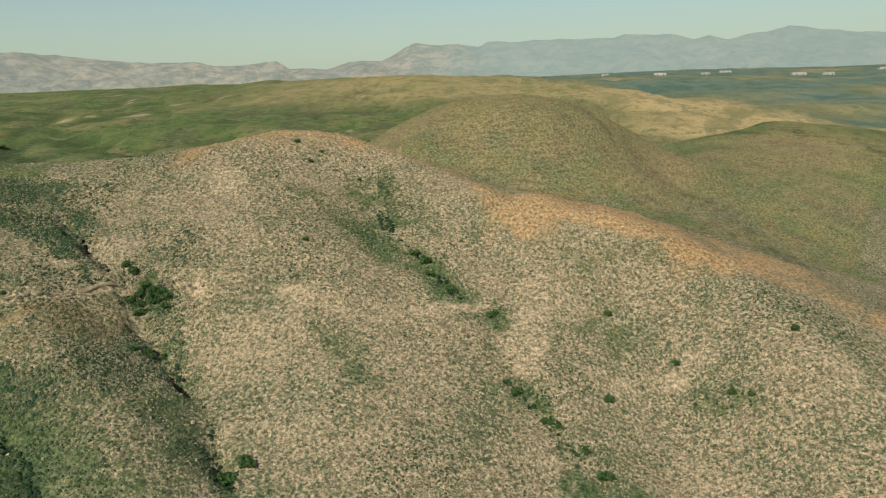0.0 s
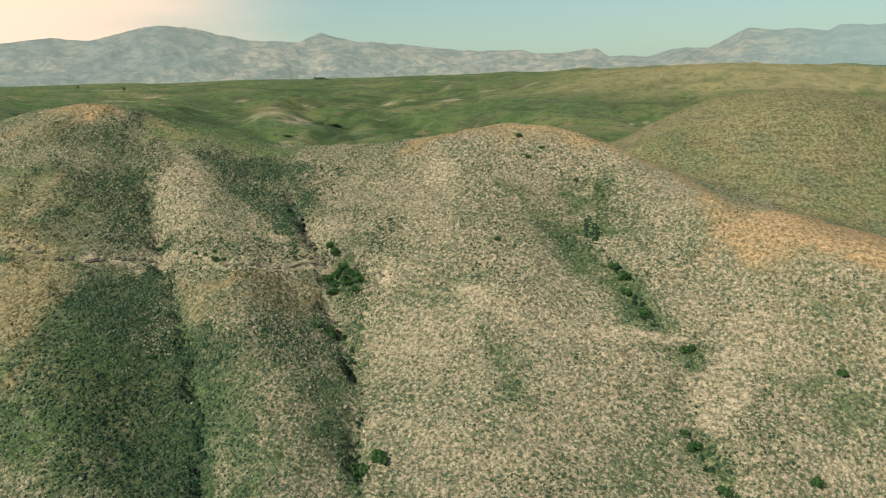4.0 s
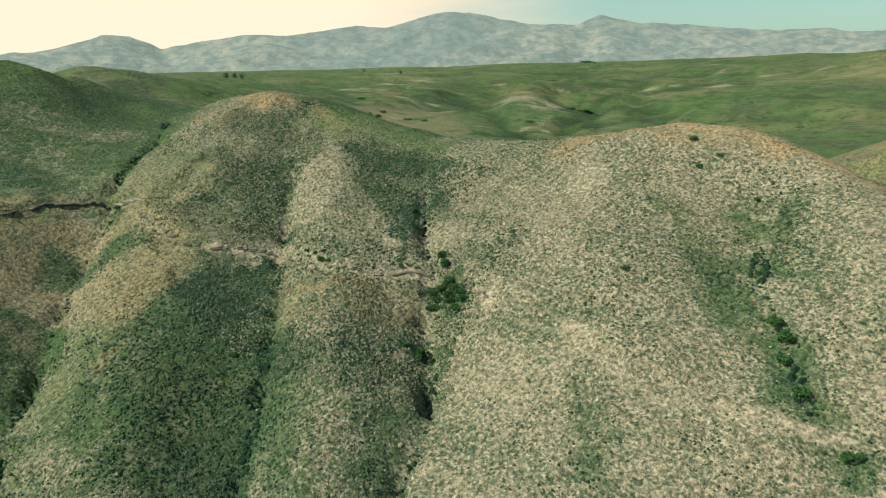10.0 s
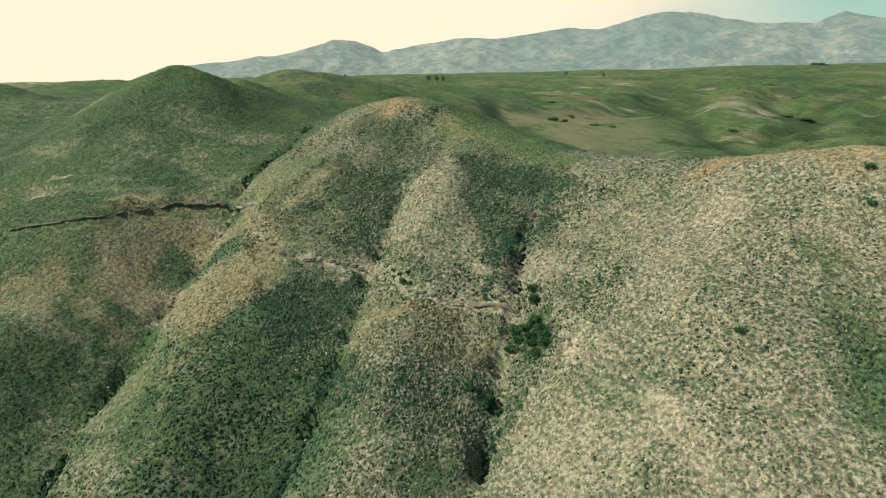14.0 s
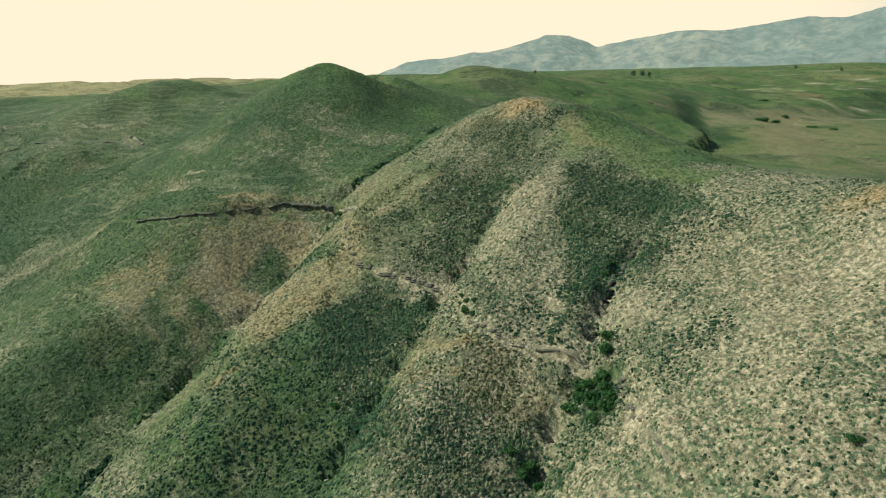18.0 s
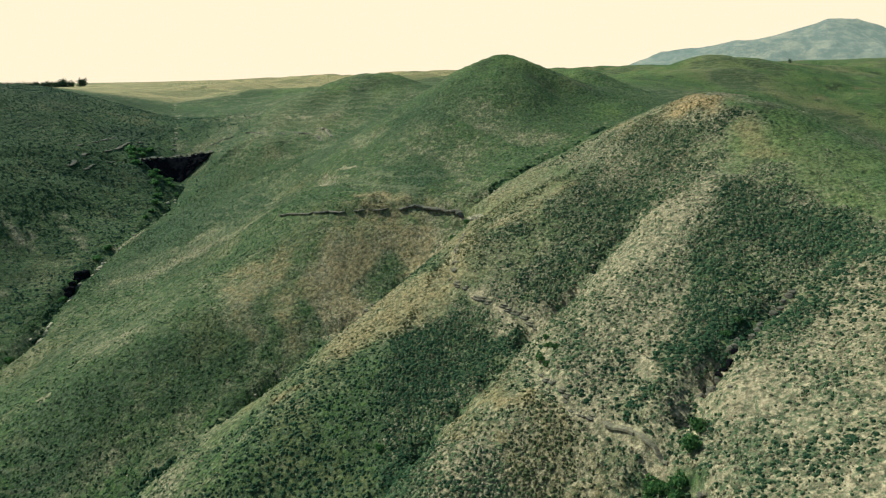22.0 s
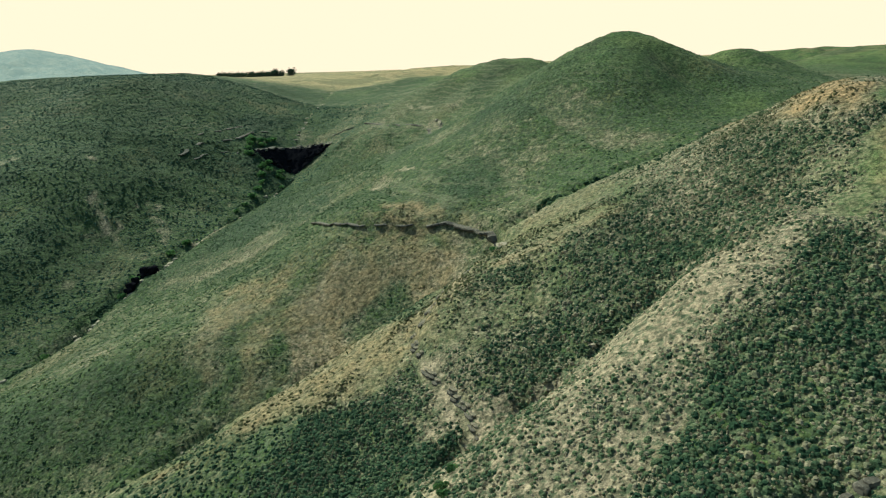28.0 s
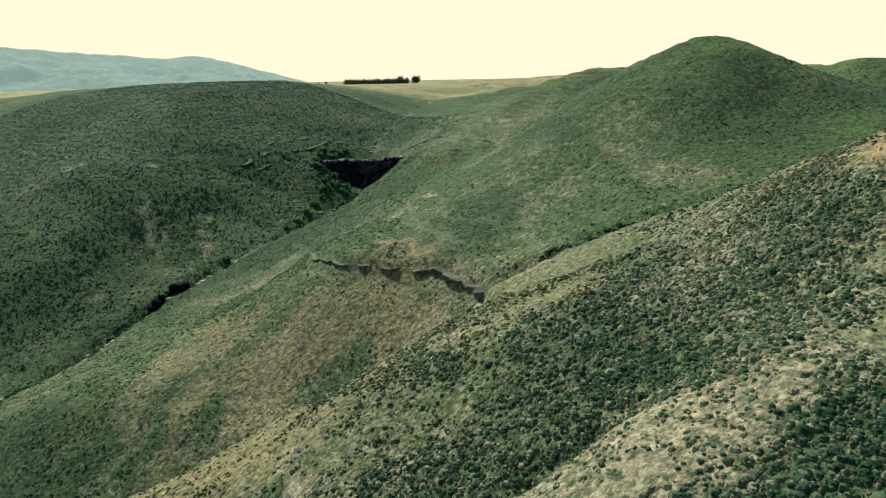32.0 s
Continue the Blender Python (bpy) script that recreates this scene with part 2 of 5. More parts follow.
def shrub_material(name, dark, pale, straw, dry=0.8, clear=0.3):
    mat, n, l, body = material(name, 0.9)
    geo = n.new("ShaderNodeNewGeometry")
    leaf = noise_node(n, l, 0.16, 3.0, 0.7)
    patch = noise_node(n, l, 19.0, 3.0, 0.6)
    one = arithmetic(n, l, "ADD", arithmetic(n, l, "MULTIPLY", geo.outputs["Random Per Island"], 0.6), arithmetic(n, l, "MULTIPLY", patch, 0.8))
    one = arithmetic(n, l, "SUBTRACT", one, arithmetic(n, l, "MULTIPLY", zone(n, "lush"), 0.3))
    green = mix(n, l, ramp(n, l, one, 0.3, 0.85), dark, pale)
    withered = arithmetic(n, l, "SUBTRACT", geo.outputs["Random Per Island"], arithmetic(n, l, "MULTIPLY", zone(n, "lush"), 0.36))
    green = mix(n, l, ramp(n, l, withered, dry - 0.12, dry + 0.12), green, straw)
    green = mix(n, l, arithmetic(n, l, "MULTIPLY", ramp(n, l, zone(n, "lush"), 0.55, 1.0), 0.32), green, (0.062, 0.112, 0.058))
    green = mix(n, l, arithmetic(n, l, "MULTIPLY", ramp(n, l, zone(n, "warm"), 0.2, 0.75), 0.75), green, (0.155, 0.125, 0.052))
    green = mix(n, l, 0.6, green, mix(n, l, ramp(n, l, leaf, 0.3, 0.7), (0.6, 0.64, 0.56), (1.0, 1.0, 1.0)), "MULTIPLY")
    l.new(green, body.inputs["Base Color"])
    bump(n, l, body, leaf, 1.0, 0.15)
    thin = n.new("ShaderNodeBsdfTranslucent")
    l.new(green, thin.inputs["Color"])
    both = n.new("ShaderNodeMixShader")
    both.inputs["Fac"].default_value = clear
    l.new(body.outputs["BSDF"], both.inputs[1])
    l.new(thin.outputs["BSDF"], both.inputs[2])
    l.new(both.outputs["Shader"], n["Material Output"].inputs["Surface"])
    return mat


def stone_material(name, low, high, stain, gloss=0.15):
    mat, n, l, body = material(name, 0.9)
    body.inputs["Specular IOR Level"].default_value = gloss
    grain, wear = noise_node(n, l, 0.35, 5.0, 0.65), noise_node(n, l, 2.6, 4.0, 0.6, (1, 1, 2.2))
    colour = mix(n, l, ramp(n, l, grain, 0.3, 0.7), low, high)
    colour = mix(n, l, ramp(n, l, wear, 0.5, 0.68), colour, stain)
    info = n.new("ShaderNodeObjectInfo")
    colour = mix(n, l, 0.5, colour, mix(n, l, info.outputs["Random"], (0.62, 0.62, 0.6), (1.0, 0.96, 0.9)), "MULTIPLY")
    l.new(colour, body.inputs["Base Color"])
    bump(n, l, body, grain, 0.8, 0.12)
    return mat


def mountain_material():
    mat, n, l, body = material("mountain_haze_glow", 1.0)
    crag, slope = noise_node(n, l, 75.0, 10.0, 0.72, (1, 1, 1.8)), noise_node(n, l, 700.0, 6.0, 0.6)
    rock = mix(n, l, ramp(n, l, crag, 0.4, 0.62), (0.055, 0.064, 0.07), (0.22, 0.172, 0.138))
    rock = mix(n, l, ramp(n, l, slope, 0.45, 0.65), rock, mix(n, l, ramp(n, l, crag, 0.4, 0.6), (0.05, 0.062, 0.07), (0.13, 0.125, 0.12)))
    # Distance haze: fades the rock colour and is added as a pale glow.
    l.new(mix(n, l, arithmetic(n, l, "MULTIPLY", zone(n, "haze_blue"), 0.7), rock, (0.06, 0.07, 0.07)), body.inputs["Base Color"])
    l.new(mix(n, l, zone(n, "haze_blue"), (0.168, 0.182, 0.166), (0.205, 0.258, 0.254)), body.inputs["Emission Color"])
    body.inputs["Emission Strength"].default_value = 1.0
    bump(n, l, body, crag, 1.0, 30.0)
    return mat


LAND = land_material()
SHRUB = shrub_material("scrub_foliage", (0.032, 0.066, 0.038), (0.18, 0.22, 0.118), (0.40, 0.335, 0.235), 0.66, 0.22)
OLIVE = shrub_material("olive_scrub", (0.032, 0.066, 0.032), (0.118, 0.152, 0.056), (0.24, 0.195, 0.11), 0.85, 0.28)
# Darker, bluer scrub copy: the valley side's shade is in its colour.
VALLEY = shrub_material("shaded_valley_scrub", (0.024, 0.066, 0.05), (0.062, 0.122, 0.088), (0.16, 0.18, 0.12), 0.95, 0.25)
TUFT = shrub_material("dry_tufts", (0.3, 0.25, 0.17), (0.46, 0.39, 0.28), (0.5, 0.42, 0.31), 0.6, 0.35)
# Near-black stone: deep shade of bowl, cleft and hollow put into the colour.
SHADE_STONE = stone_material("shade_black_rock", (0.006, 0.006, 0.009), (0.016, 0.015, 0.019), (0.009, 0.009, 0.012), 0.0)
BUSH = shrub_material("bush_foliage", (0.05, 0.12, 0.055), (0.13, 0.23, 0.085), (0.15, 0.24, 0.085), 0.8, 0.55)
# Darkened copy of the bush foliage: gully shade is in its colour.
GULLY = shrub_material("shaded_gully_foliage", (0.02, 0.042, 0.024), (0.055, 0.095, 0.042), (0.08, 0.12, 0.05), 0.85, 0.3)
# Foliage colour of the far trees, lightened to include haze.
TREE = shrub_material("tree_foliage", (0.035, 0.06, 0.045), (0.075, 0.105, 0.065), (0.09, 0.11, 0.065))
STONE = stone_material("pale_sandstone", (0.24, 0.2, 0.15), (0.46, 0.39, 0.30), (0.14, 0.12, 0.10))
# Darker sandstone copy with ledge and gully shade in its colour; shed doors too.
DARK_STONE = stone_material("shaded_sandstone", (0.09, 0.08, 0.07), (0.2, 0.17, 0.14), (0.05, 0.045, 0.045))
LEDGE_STONE = stone_material("weathered_ledge_rock", (0.15, 0.125, 0.095), (0.31, 0.26, 0.195), (0.09, 0.08, 0.07))
BARK = stone_material("grey_bark", (0.09, 0.07, 0.05), (0.17, 0.14, 0.11), (0.05, 0.045, 0.04))
MOUNTAIN = mountain_material()
WALL_WHITE = stone_material("whitewashed_wall", (0.4, 0.4, 0.38), (0.52, 0.51, 0.48), (0.34, 0.33, 0.31))
ROOF_GREY = stone_material("corrugated_roof", (0.3, 0.31, 0.31), (0.42, 0.43, 0.43), (0.26, 0.25, 0.24))


# ---- lie of the land: crests and stream lines, x, y, z in metres ----
CRESTS = {
    "dome_ridge": [(-222, 136, 88), (-203, 146, 92.5), (-183, 152, 96.5), (-169, 148, 95), (-150, 160, 88.5), (-120, 172, 81), (-100, 179, 81.5), (-84, 186, 84)],
    "ochre_ridge": [(-84, 186, 84), (-70, 194, 87.4), (-59, 203, 88.8), (-46, 207, 86.5), (-34, 204, 83), (-14, 196, 75.5), (4, 182, 69.5), (30, 176, 64), (56, 168, 55), (85, 160, 46), (115, 148, 33)],
    "dome_spur": [(-171, 146, 94.5), (-167, 128, 83.5), (-150, 122, 78), (-132, 108, 67), (-114, 95, 58), (-98, 83, 50), (-80, 72, 41), (-60, 58, 30)],
    "pale_edge": [(-139, 143, 81.3), (-132, 140.8, 79), (-126, 138, 76), (-117, 134.5, 72.5), (-107, 128, 66.5), (-98, 121, 61), (-90, 114, 55.5), (-82, 107, 49.5)],
    "dome_edge": [(-160, 103, 71.5), (-148, 95.5, 65), (-133, 87.5, 59), (-118, 79.5, 52.5), (-105, 72, 47)],
    "ledge_bench": [(-112.7, 121.3, 63), (-106, 122, 62), (-99.8, 123.4, 61.5), (-94, 128, 62.3)],
    "spur_bench": [(-78.6, 142.7, 60.6), (-69, 143.5, 59.4), (-59.6, 142.4, 58.3), (-50.7, 143.6, 55.9)],
    "third_bench": [(-294, -37.5, 78.6), (-295.5, -25.5, 79.5), (-290, -8, 79), (-282, 6.7, 78.2)],
    "third_nose": [(-276, -29, 71.6), (-262, -22, 66), (-241, -12.8, 58.4)],
    "stream_spur": [(-182, 18.7, 57.6), (-177, 18.7, 53.4)],
    "bowl_shelf": [(-252.4, -71.4, 70), (-241.5, -79.2, 73.8)],
    "wall_rib": [(-233.4, -66.9, 67.3), (-207, -68.7, 66), (-197, -86.7, 74), (-180, -103.6, 74.3)],
    "wall_foot": [(-206, -59.4, 59.4), (-154, -43.1, 44.9)],
    "peak_bench": [(-159, 63, 67.0), (-161, 71.4, 66.9), (-163.5, 80, 67.4)],
    "peak_step": [(-170, 84.8, 71.3), (-179.4, 93.9, 75.4)],
    "flank_bench": [(-132.9, 67.7, 53.0), (-126, 64, 50.2)],
    "east_bench": [(-19.4, 166.2, 59.8), (-7.6, 151.2, 50.9)],
    "pale_spur": [(-150, 158, 88), (-140, 147, 82.5), (-127, 146, 80), (-111, 144, 73), (-96, 139, 66.5), (-86, 126, 58), (-73, 112, 49), (-60, 98, 40.5), (-46, 84, 31)],
    "middle_spur": [(-72, 190, 86), (-80, 171, 75.3), (-62, 170, 73), (-47, 158, 65.5), (-38, 142, 54), (-31, 127, 43.8), (-22, 108, 33)],
    "east_slope": [(-34, 195, 77.5), (-18, 182, 69), (0, 168, 58), (8, 152, 47), (10, 138, 40)],
    "east_spur": [(56, 167, 55), (61, 144, 48.5), (64, 122, 37), (66, 95, 24)],
    "peak_spur": [(-217, 85, 92.2), (-205, 75, 84.5), (-196, 67, 79), (-180, 60, 73.5), (-165, 57, 69.5), (-156, 56, 63), (-148, 60, 57.5), (-133, 55, 55.5), (-120, 40, 51), (-98, 26, 40), (-75, 12, 28)],
    "peak_saddle": [(-222, 136, 88), (-232, 122, 90.5), (-238, 110, 95)],
    "knob_back": [(-284, 114, 102), (-305, 125, 94)],
    "peak_back": [(-278, 66, 95), (-300, 46, 92.5), (-318, 28, 96)],
    "third_back": [(-385, -14, 98), (-430, -40, 95)],
    "third_spur": [(-311, -3, 90), (-286, -2, 79.5), (-272, -14, 75), (-280, -34, 74)],
    "left_hill": [(-262, -150, 102), (-243, -150, 98.5), (-242, -127, 91), (-220, -108, 82), (-193, -87, 73), (-172, -72, 62), (-150, -58, 52), (-120, -55, 42)],
    "head_ridge": [(-262, -150, 102), (-310, -176, 102.5), (-371, -219, 101), (-420, -245, 98.5), (-500, -290, 97)],
    "bowl_bank": [(-243, -100, 83), (-252, -84, 76.5), (-253, -73, 70.5)],
    "left_ridge": [(-262, -150, 101.5), (-252, -200, 96), (-220, -290, 93.5), (-185, -400, 90)],
    "left_flank": [(-222, -167, 87), (-195, -165, 77.5), (-165, -150, 66)],
    "round_hill_front": [(-32, 232, 80.8), (-17, 273, 93.8)],
    "round_hill": [(-35, 250, 81), (-23, 252, 85), (-15, 262, 90)],
    "round_hill_side": [(40, 276, 84), (52, 268, 73), (63, 256, 61), (80, 258, 59)],
    "round_hill_back": [(-45, 300, 82), (-10, 310, 90), (30, 320, 82), (80, 320, 62)],
    "green_bench": [(85, 300, 68), (110, 360, 69), (149, 418, 68), (215, 420, 63), (300, 385, 52), (380, 330, 40)],
    "bench_slope": [(95, 262, 59), (130, 300, 60), (200, 320, 54), (280, 300, 42)],
    "second_hill": [(-305, 125, 94), (-400, 150, 88), (-500, 175, 97), (-575, 188, 107), (-640, 205, 103), (-760, 250, 99)],
    "plateau_rim": [(-1900, 300, 104), (-1500, 900, 104), (-1025, 1306, 108), (-600, 1450, 114), (-210, 1490, 124), (60, 1400, 108), (300, 1250, 76)],
    "north_plain": [(-1300, 1900, 102), (-900, 2500, 102), (-500, 2900, 104)],
    "west_plain": [(-430, -40, 95), (-480, -200, 95), (-680, -590, 98), (-930, -700, 99), (-1600, -900, 100), (-2600, -1400, 100)],
    "south_plain": [(-420, -420, 96), (-700, -1100, 98), (-400, -2200, 100)],
    "far_west": [(-760, 250, 99), (-1200, 100, 100), (-2600, -200, 102), (-4200, 0, 110)],
}
STREAMS = {
    "dome_gully": [(-222, 132, 87.5), (-205, 127, 86), (-186, 117, 82), (-177, 107, 78.2), (-169, 100.5, 73), (-163.5, 97, 69.5), (-158, 95, 65), (-150, 87, 58), (-136, 78.5, 52), (-121, 71.5, 47), (-108, 65.5, 43), (-95, 59, 38), (-75, 48, 29), (-50, 32, 18)],
    "pale_gully": [(-148, 143, 82), (-139, 138.5, 77.3), (-130, 132, 71), (-121, 126.5, 65.5), (-111, 119.5, 60.5), (-102, 115, 56.5), (-94, 109, 51.5), (-86, 103.5, 46.5), (-79, 98, 41.5), (-67, 88, 35), (-48, 70, 24)],
    "middle_gully": [(-119, 168, 79.5), (-106, 157, 73), (-99, 151, 71), (-90, 145, 67), (-82, 141, 61.5), (-76, 134, 52), (-67.5, 128.5, 46.5), (-58.5, 121.5, 43), (-50, 108, 38), (-38, 92, 29)],
    "east_gully": [(-38, 187, 72), (-28, 173, 64), (-19, 164, 58), (-12, 157, 53), (-2, 150, 48), (3, 136, 38), (9, 129, 33), (17, 120, 28), (26, 100, 18)],
    "east_draw": [(33, 168, 56), (33, 161, 49.5), (38, 147, 38), (38, 130, 28), (40, 105, 17)],
    "cave_stream": [(-268, -54.5, 58.7), (-262, -50.5, 58.5), (-250, -44, 58.2), (-234, -36, 57.2), (-217, -32, 54.8), (-202, -32, 51.5), (-181, -28, 45.5), (-163, -24, 40.5), (-145, -17, 37), (-118, -15, 30), (-85, -20, 20), (-40, -20, 8)],
    "upper_stream": [(-290, -70, 72.5), (-300, -78, 77), (-322, -92, 82.3), (-368, -126, 84.5), (-426, -168, 89), (-500, -205, 94), (-600, -260, 96.5)],
    "flank_draw": [(-290, 45, 90), (-272, 28, 80), (-252, 8, 70), (-236, -12, 63), (-224, -28, 57)],
    "north_valley": [(-420, 260, 60), (-300, 250, 58), (-200, 240, 60), (-130, 245, 62), (-75, 262, 66)],
    "far_valley": [(-1000, 600, 80), (-740, 607, 80), (-560, 741, 59), (-369, 673, 46), (-200, 480, 44), (-60, 420, 50), (149, 418, 58)],
    "far_slope": [(-900, 350, 94), (-740, 440, 84), (-560, 427, 63), (-450, 480, 52)],
    "ridge_back": [(-60, 228, 78), (-20, 224, 74), (15, 215, 66), (48, 212, 58), (85, 205, 48), (130, 195, 34)],
    "main_valley": [(200, 260, 26), (150, 90, 8), (40, 20, 2), (-30, -30, 4), (-60, -120, 10), (-40, -400, 5), (0, -1500, 10)],
    "bench_foot": [(60, 560, 52), (180, 540, 40), (320, 500, 26), (480, 400, 18)],
    "wide_plain": [(250, 700, 40), (500, 500, 18), (900, 950, 40), (1100, 1400, 62), (700, 1500, 76), (900, 2300, 106), (450, 2900, 126), (800, 3300, 136), (1500, 2300, 108), (2500, 1200, 100), (4200, 2600, 150), (3000, -1500, 60)],
}
# steep rock step over which the upper stream falls
LIP = [(-257, -69, 70.8), (-268, -71, 69.8), (-280, -69.5, 69), (-287.5, -63, 68.8), (-289.5, -52, 70.5)]
FOOT = [(-256, -66, 69.5), (-265, -63, 64.5), (-270.5, -58, 58.8), (-280, -57, 63.5), (-285, -51.5, 69)]
# rounded tops: x, y, z, then radius and drop of three rings
TOPS = [(-253, 90, 107.2, 5, 0.6, 13, 3.6, 25, 8.8), (-350, 5, 104.2, 7, 0.4, 16, 2.3, 30, 7.5), (-573, 188, 107.5, 9, 0.7, 22, 4, 45, 10), (-284, 114, 101.8, 4, 0.3, 9, 1.8, 17, 5.5), (4, 284, 95.8, 8, 0.4, 19, 2.2, 34, 7.0)]


def along(line, step):
    """Points at even steps along a line of x, y, z."""
    pts = np.array(line, float)
    legs = np.linalg.norm(np.diff(pts[:, :2], axis=0), axis=1)
    run = np.r_[0, np.cumsum(legs)]
    count = max(int(run[-1] / step), len(pts) - 1, 1)
    s = np.linspace(0, run[-1], count + 1)
    return np.stack([np.interp(s, run, pts[:, k]) for k in range(3)], 1)


def distance_to(line, x, y):
    """Plan distance from points to a line, and how far along it (0 to 1) the nearest place lies."""
    pts = np.array(line, float)[:, :2]
    best, where = np.full(x.shape, 1e9), np.zeros(x.shape)
    for n, (a, b) in enumerate(zip(pts[:-1], pts[1:])):
        d = b - a
        u = np.clip(((x - a[0]) * d[0] + (y - a[1]) * d[1]) / (d @ d), 0, 1)
        r = np.hypot(x - a[0] - u * d[0], y - a[1] - u * d[1])
        near = r < best
        best, where = np.where(near, r, best), np.where(near, (n + u) / (len(pts) - 1), where)
    return best, where


def lattice(x, y, seed):
    """Smooth value noise from -1 to 1 on a lattice of one unit."""
    i, j = np.floor(x), np.floor(y)
    u, v = x - i, y - j
    u, v = u * u * (3 - 2 * u), v * v * (3 - 2 * v)

    def h(a, b):
        s = np.sin(a * 127.1 + b * 311.7 + seed * 74.7) * 43758.5453
        return 2 * (s - np.floor(s)) - 1

    return (h(i, j) * (1 - u) + h(i + 1, j) * u) * (1 - v) + (h(i, j + 1) * (1 - u) + h(i + 1, j + 1) * u) * v


def fbm(x, y, size, octaves=4, seed=1):
    total, gain = np.zeros(np.shape(x)), 1.0
    for k in range(octaves):
        total += gain * lattice(x / size + 13.7 * k, y / size - 7.3 * k, seed + k)
        gain, size = gain * 0.5, size * 0.5
    return total


def knots():
    rows = []
    for name, line in [*CRESTS.items(), *STREAMS.items()]:
        rough = name in ("plateau_rim", "north_plain", "west_plain", "south_plain", "far_west", "wide_plain", "far_valley", "far_slope", "main_valley", "second_hill")
        rows.append(along(line, 90 if rough else 9))
    rows += [along(LIP, 4), along(FOOT, 4)]
    for x, y, z, *rings in TOPS:
        turn = np.linspace(0, 2 * np.pi, 10, endpoint=False)
        for r, drop in (rings[:2], rings[2:4], rings[4:]):
            rows.append(np.stack([x + r * np.cos(turn), y + r * np.sin(turn), 0 * turn + z - drop], 1))
    return np.concatenate(rows)


KNOTS = knots()


def weigh(knot, soft):
    n = len(knot)
    d = np.hypot(knot[:, None, 0] - knot[None, :, 0], knot[:, None, 1] - knot[None, :, 1])
    a = np.zeros((n + 3, n + 3))
    a[:n, :n] = soft * np.eye(n) - np.sqrt(d * d + 9)
    a[:n, n], a[n, :n] = 1, 1
    a[:n, n + 1:], a[n + 1:, :n] = knot[:, :2] / 100, knot[:, :2].T / 100
    return np.linalg.solve(a, np.r_[knot[:, 2], 0, 0, 0])


WEIGHTS = weigh(KNOTS, 0.6)
CUTS = {"dome_gully": (1.9, 1.5), "pale_gully": (2.1, 1.6), "middle_gully": (2.6, 1.8), "cave_stream": (1.8, 2.6), "upper_stream": (0.6, 2.5), "east_gully": (0.6, 2.6)}
# low rock steps along the slopes
SCARPS = {
    "peak_scarp": [(-174, 44), (-166.5, 55.5), (-164.6, 65.5), (-166.5, 74), (-168, 80), (-169.8, 84), (-169, 89), (-167, 95.5), (-164.5, 98)],
    "dome_scarp": [(-150, 101.5), (-141, 102), (-129, 104), (-123.5, 110), (-120, 117.5), (-116, 121.5)],
    "shelf_scarp": [(-98, 124.5), (-90, 130), (-85.9, 136.4), (-83.4, 139.5), (-77, 144)],
    "spur_scarp": [(-69, 143.5), (-62, 143.2), (-56, 143.4), (-50, 144.5), (-38, 144.1), (-27, 144.9)],
}


def side_of(line, x, y):
    """Signed plan distance to a line: positive to its left."""
    pts = np.array(line, float)
    best, sign = np.full(x.shape, 1e9), np.ones(x.shape)
    for a, b in zip(pts[:-1], pts[1:]):
        d = b - a
        u = np.clip(((x - a[0]) * d[0] + (y - a[1]) * d[1]) / (d @ d), 0, 1)
        r = np.hypot(x - a[0] - u * d[0], y - a[1] - u * d[1])
        near = r < best
        best = np.where(near, r, best)
        sign = np.where(near, np.sign(d[0] * (y - a[1]) - d[1] * (x - a[0])), sign)
    return best * sign


# draws that cut the far slopes: lines in plan, then depth and half-width
FAR_DRAWS = [([(-1008, 887), (-800, 752), (-596, 622), (-423, 509), (-361, 462), (-300, 420)], 10, 24), ([(-640, 720), (-552, 750), (-488, 660), (-420, 560)], 9, 18), ([(-640, 385), (-560, 370), (-489, 338), (-440, 335)], 3.5, 16), ([(-900, 1000), (-650, 985), (-533, 737), (-398, 528)], 8, 22)]
# banks, higher on the left of each line: lines in plan, then height and half-width
FAR_BANKS = [([(-470, 330), (-575, 365), (-590, 432), (-613, 534), (-660, 590)], 4.5, 10), ([(-440, 600), (-481, 645), (-553, 665), (-650, 790)], 5, 10), ([(-360, 640), (-430, 690), (-530, 800)], 4, 9)]


def ribs(x, y):
    """Shallow ribs that run down the slopes to the nearest stream, from about -1 to 1."""
    first, second, run = np.full(x.shape, 1e9), np.full(x.shape, 1e9), np.zeros(x.shape)
    for k, name in enumerate(("cave_stream", "dome_gully", "pale_gully", "middle_gully", "east_gully", "flank_draw", "ridge_back")):
        line = np.array(STREAMS[name])[:, :2]
        d, u = distance_to(line, x, y)
        length = np.linalg.norm(np.diff(line, axis=0), axis=1).sum()
        nearer = d < first
        second = np.where(nearer, first, np.minimum(second, d))
        run = np.where(nearer, u * length + 400 * k, run)
        first = np.where(nearer, d, first)
    run = run + 4 * lattice(x / 11, y / 11, 61) + 1.2 * lattice(x / 3, y / 3, 62)
    fade = np.clip((first - 3) / 9, 0, 1) * np.clip((second - first) / 10, 0, 1) * np.clip((110 - first) / 30, 0, 1)
    return fade * (lattice(run / 9, run * 0 + 0.5, 63) + 0.6 * lattice(run / 4, run * 0 + 0.5, 64))


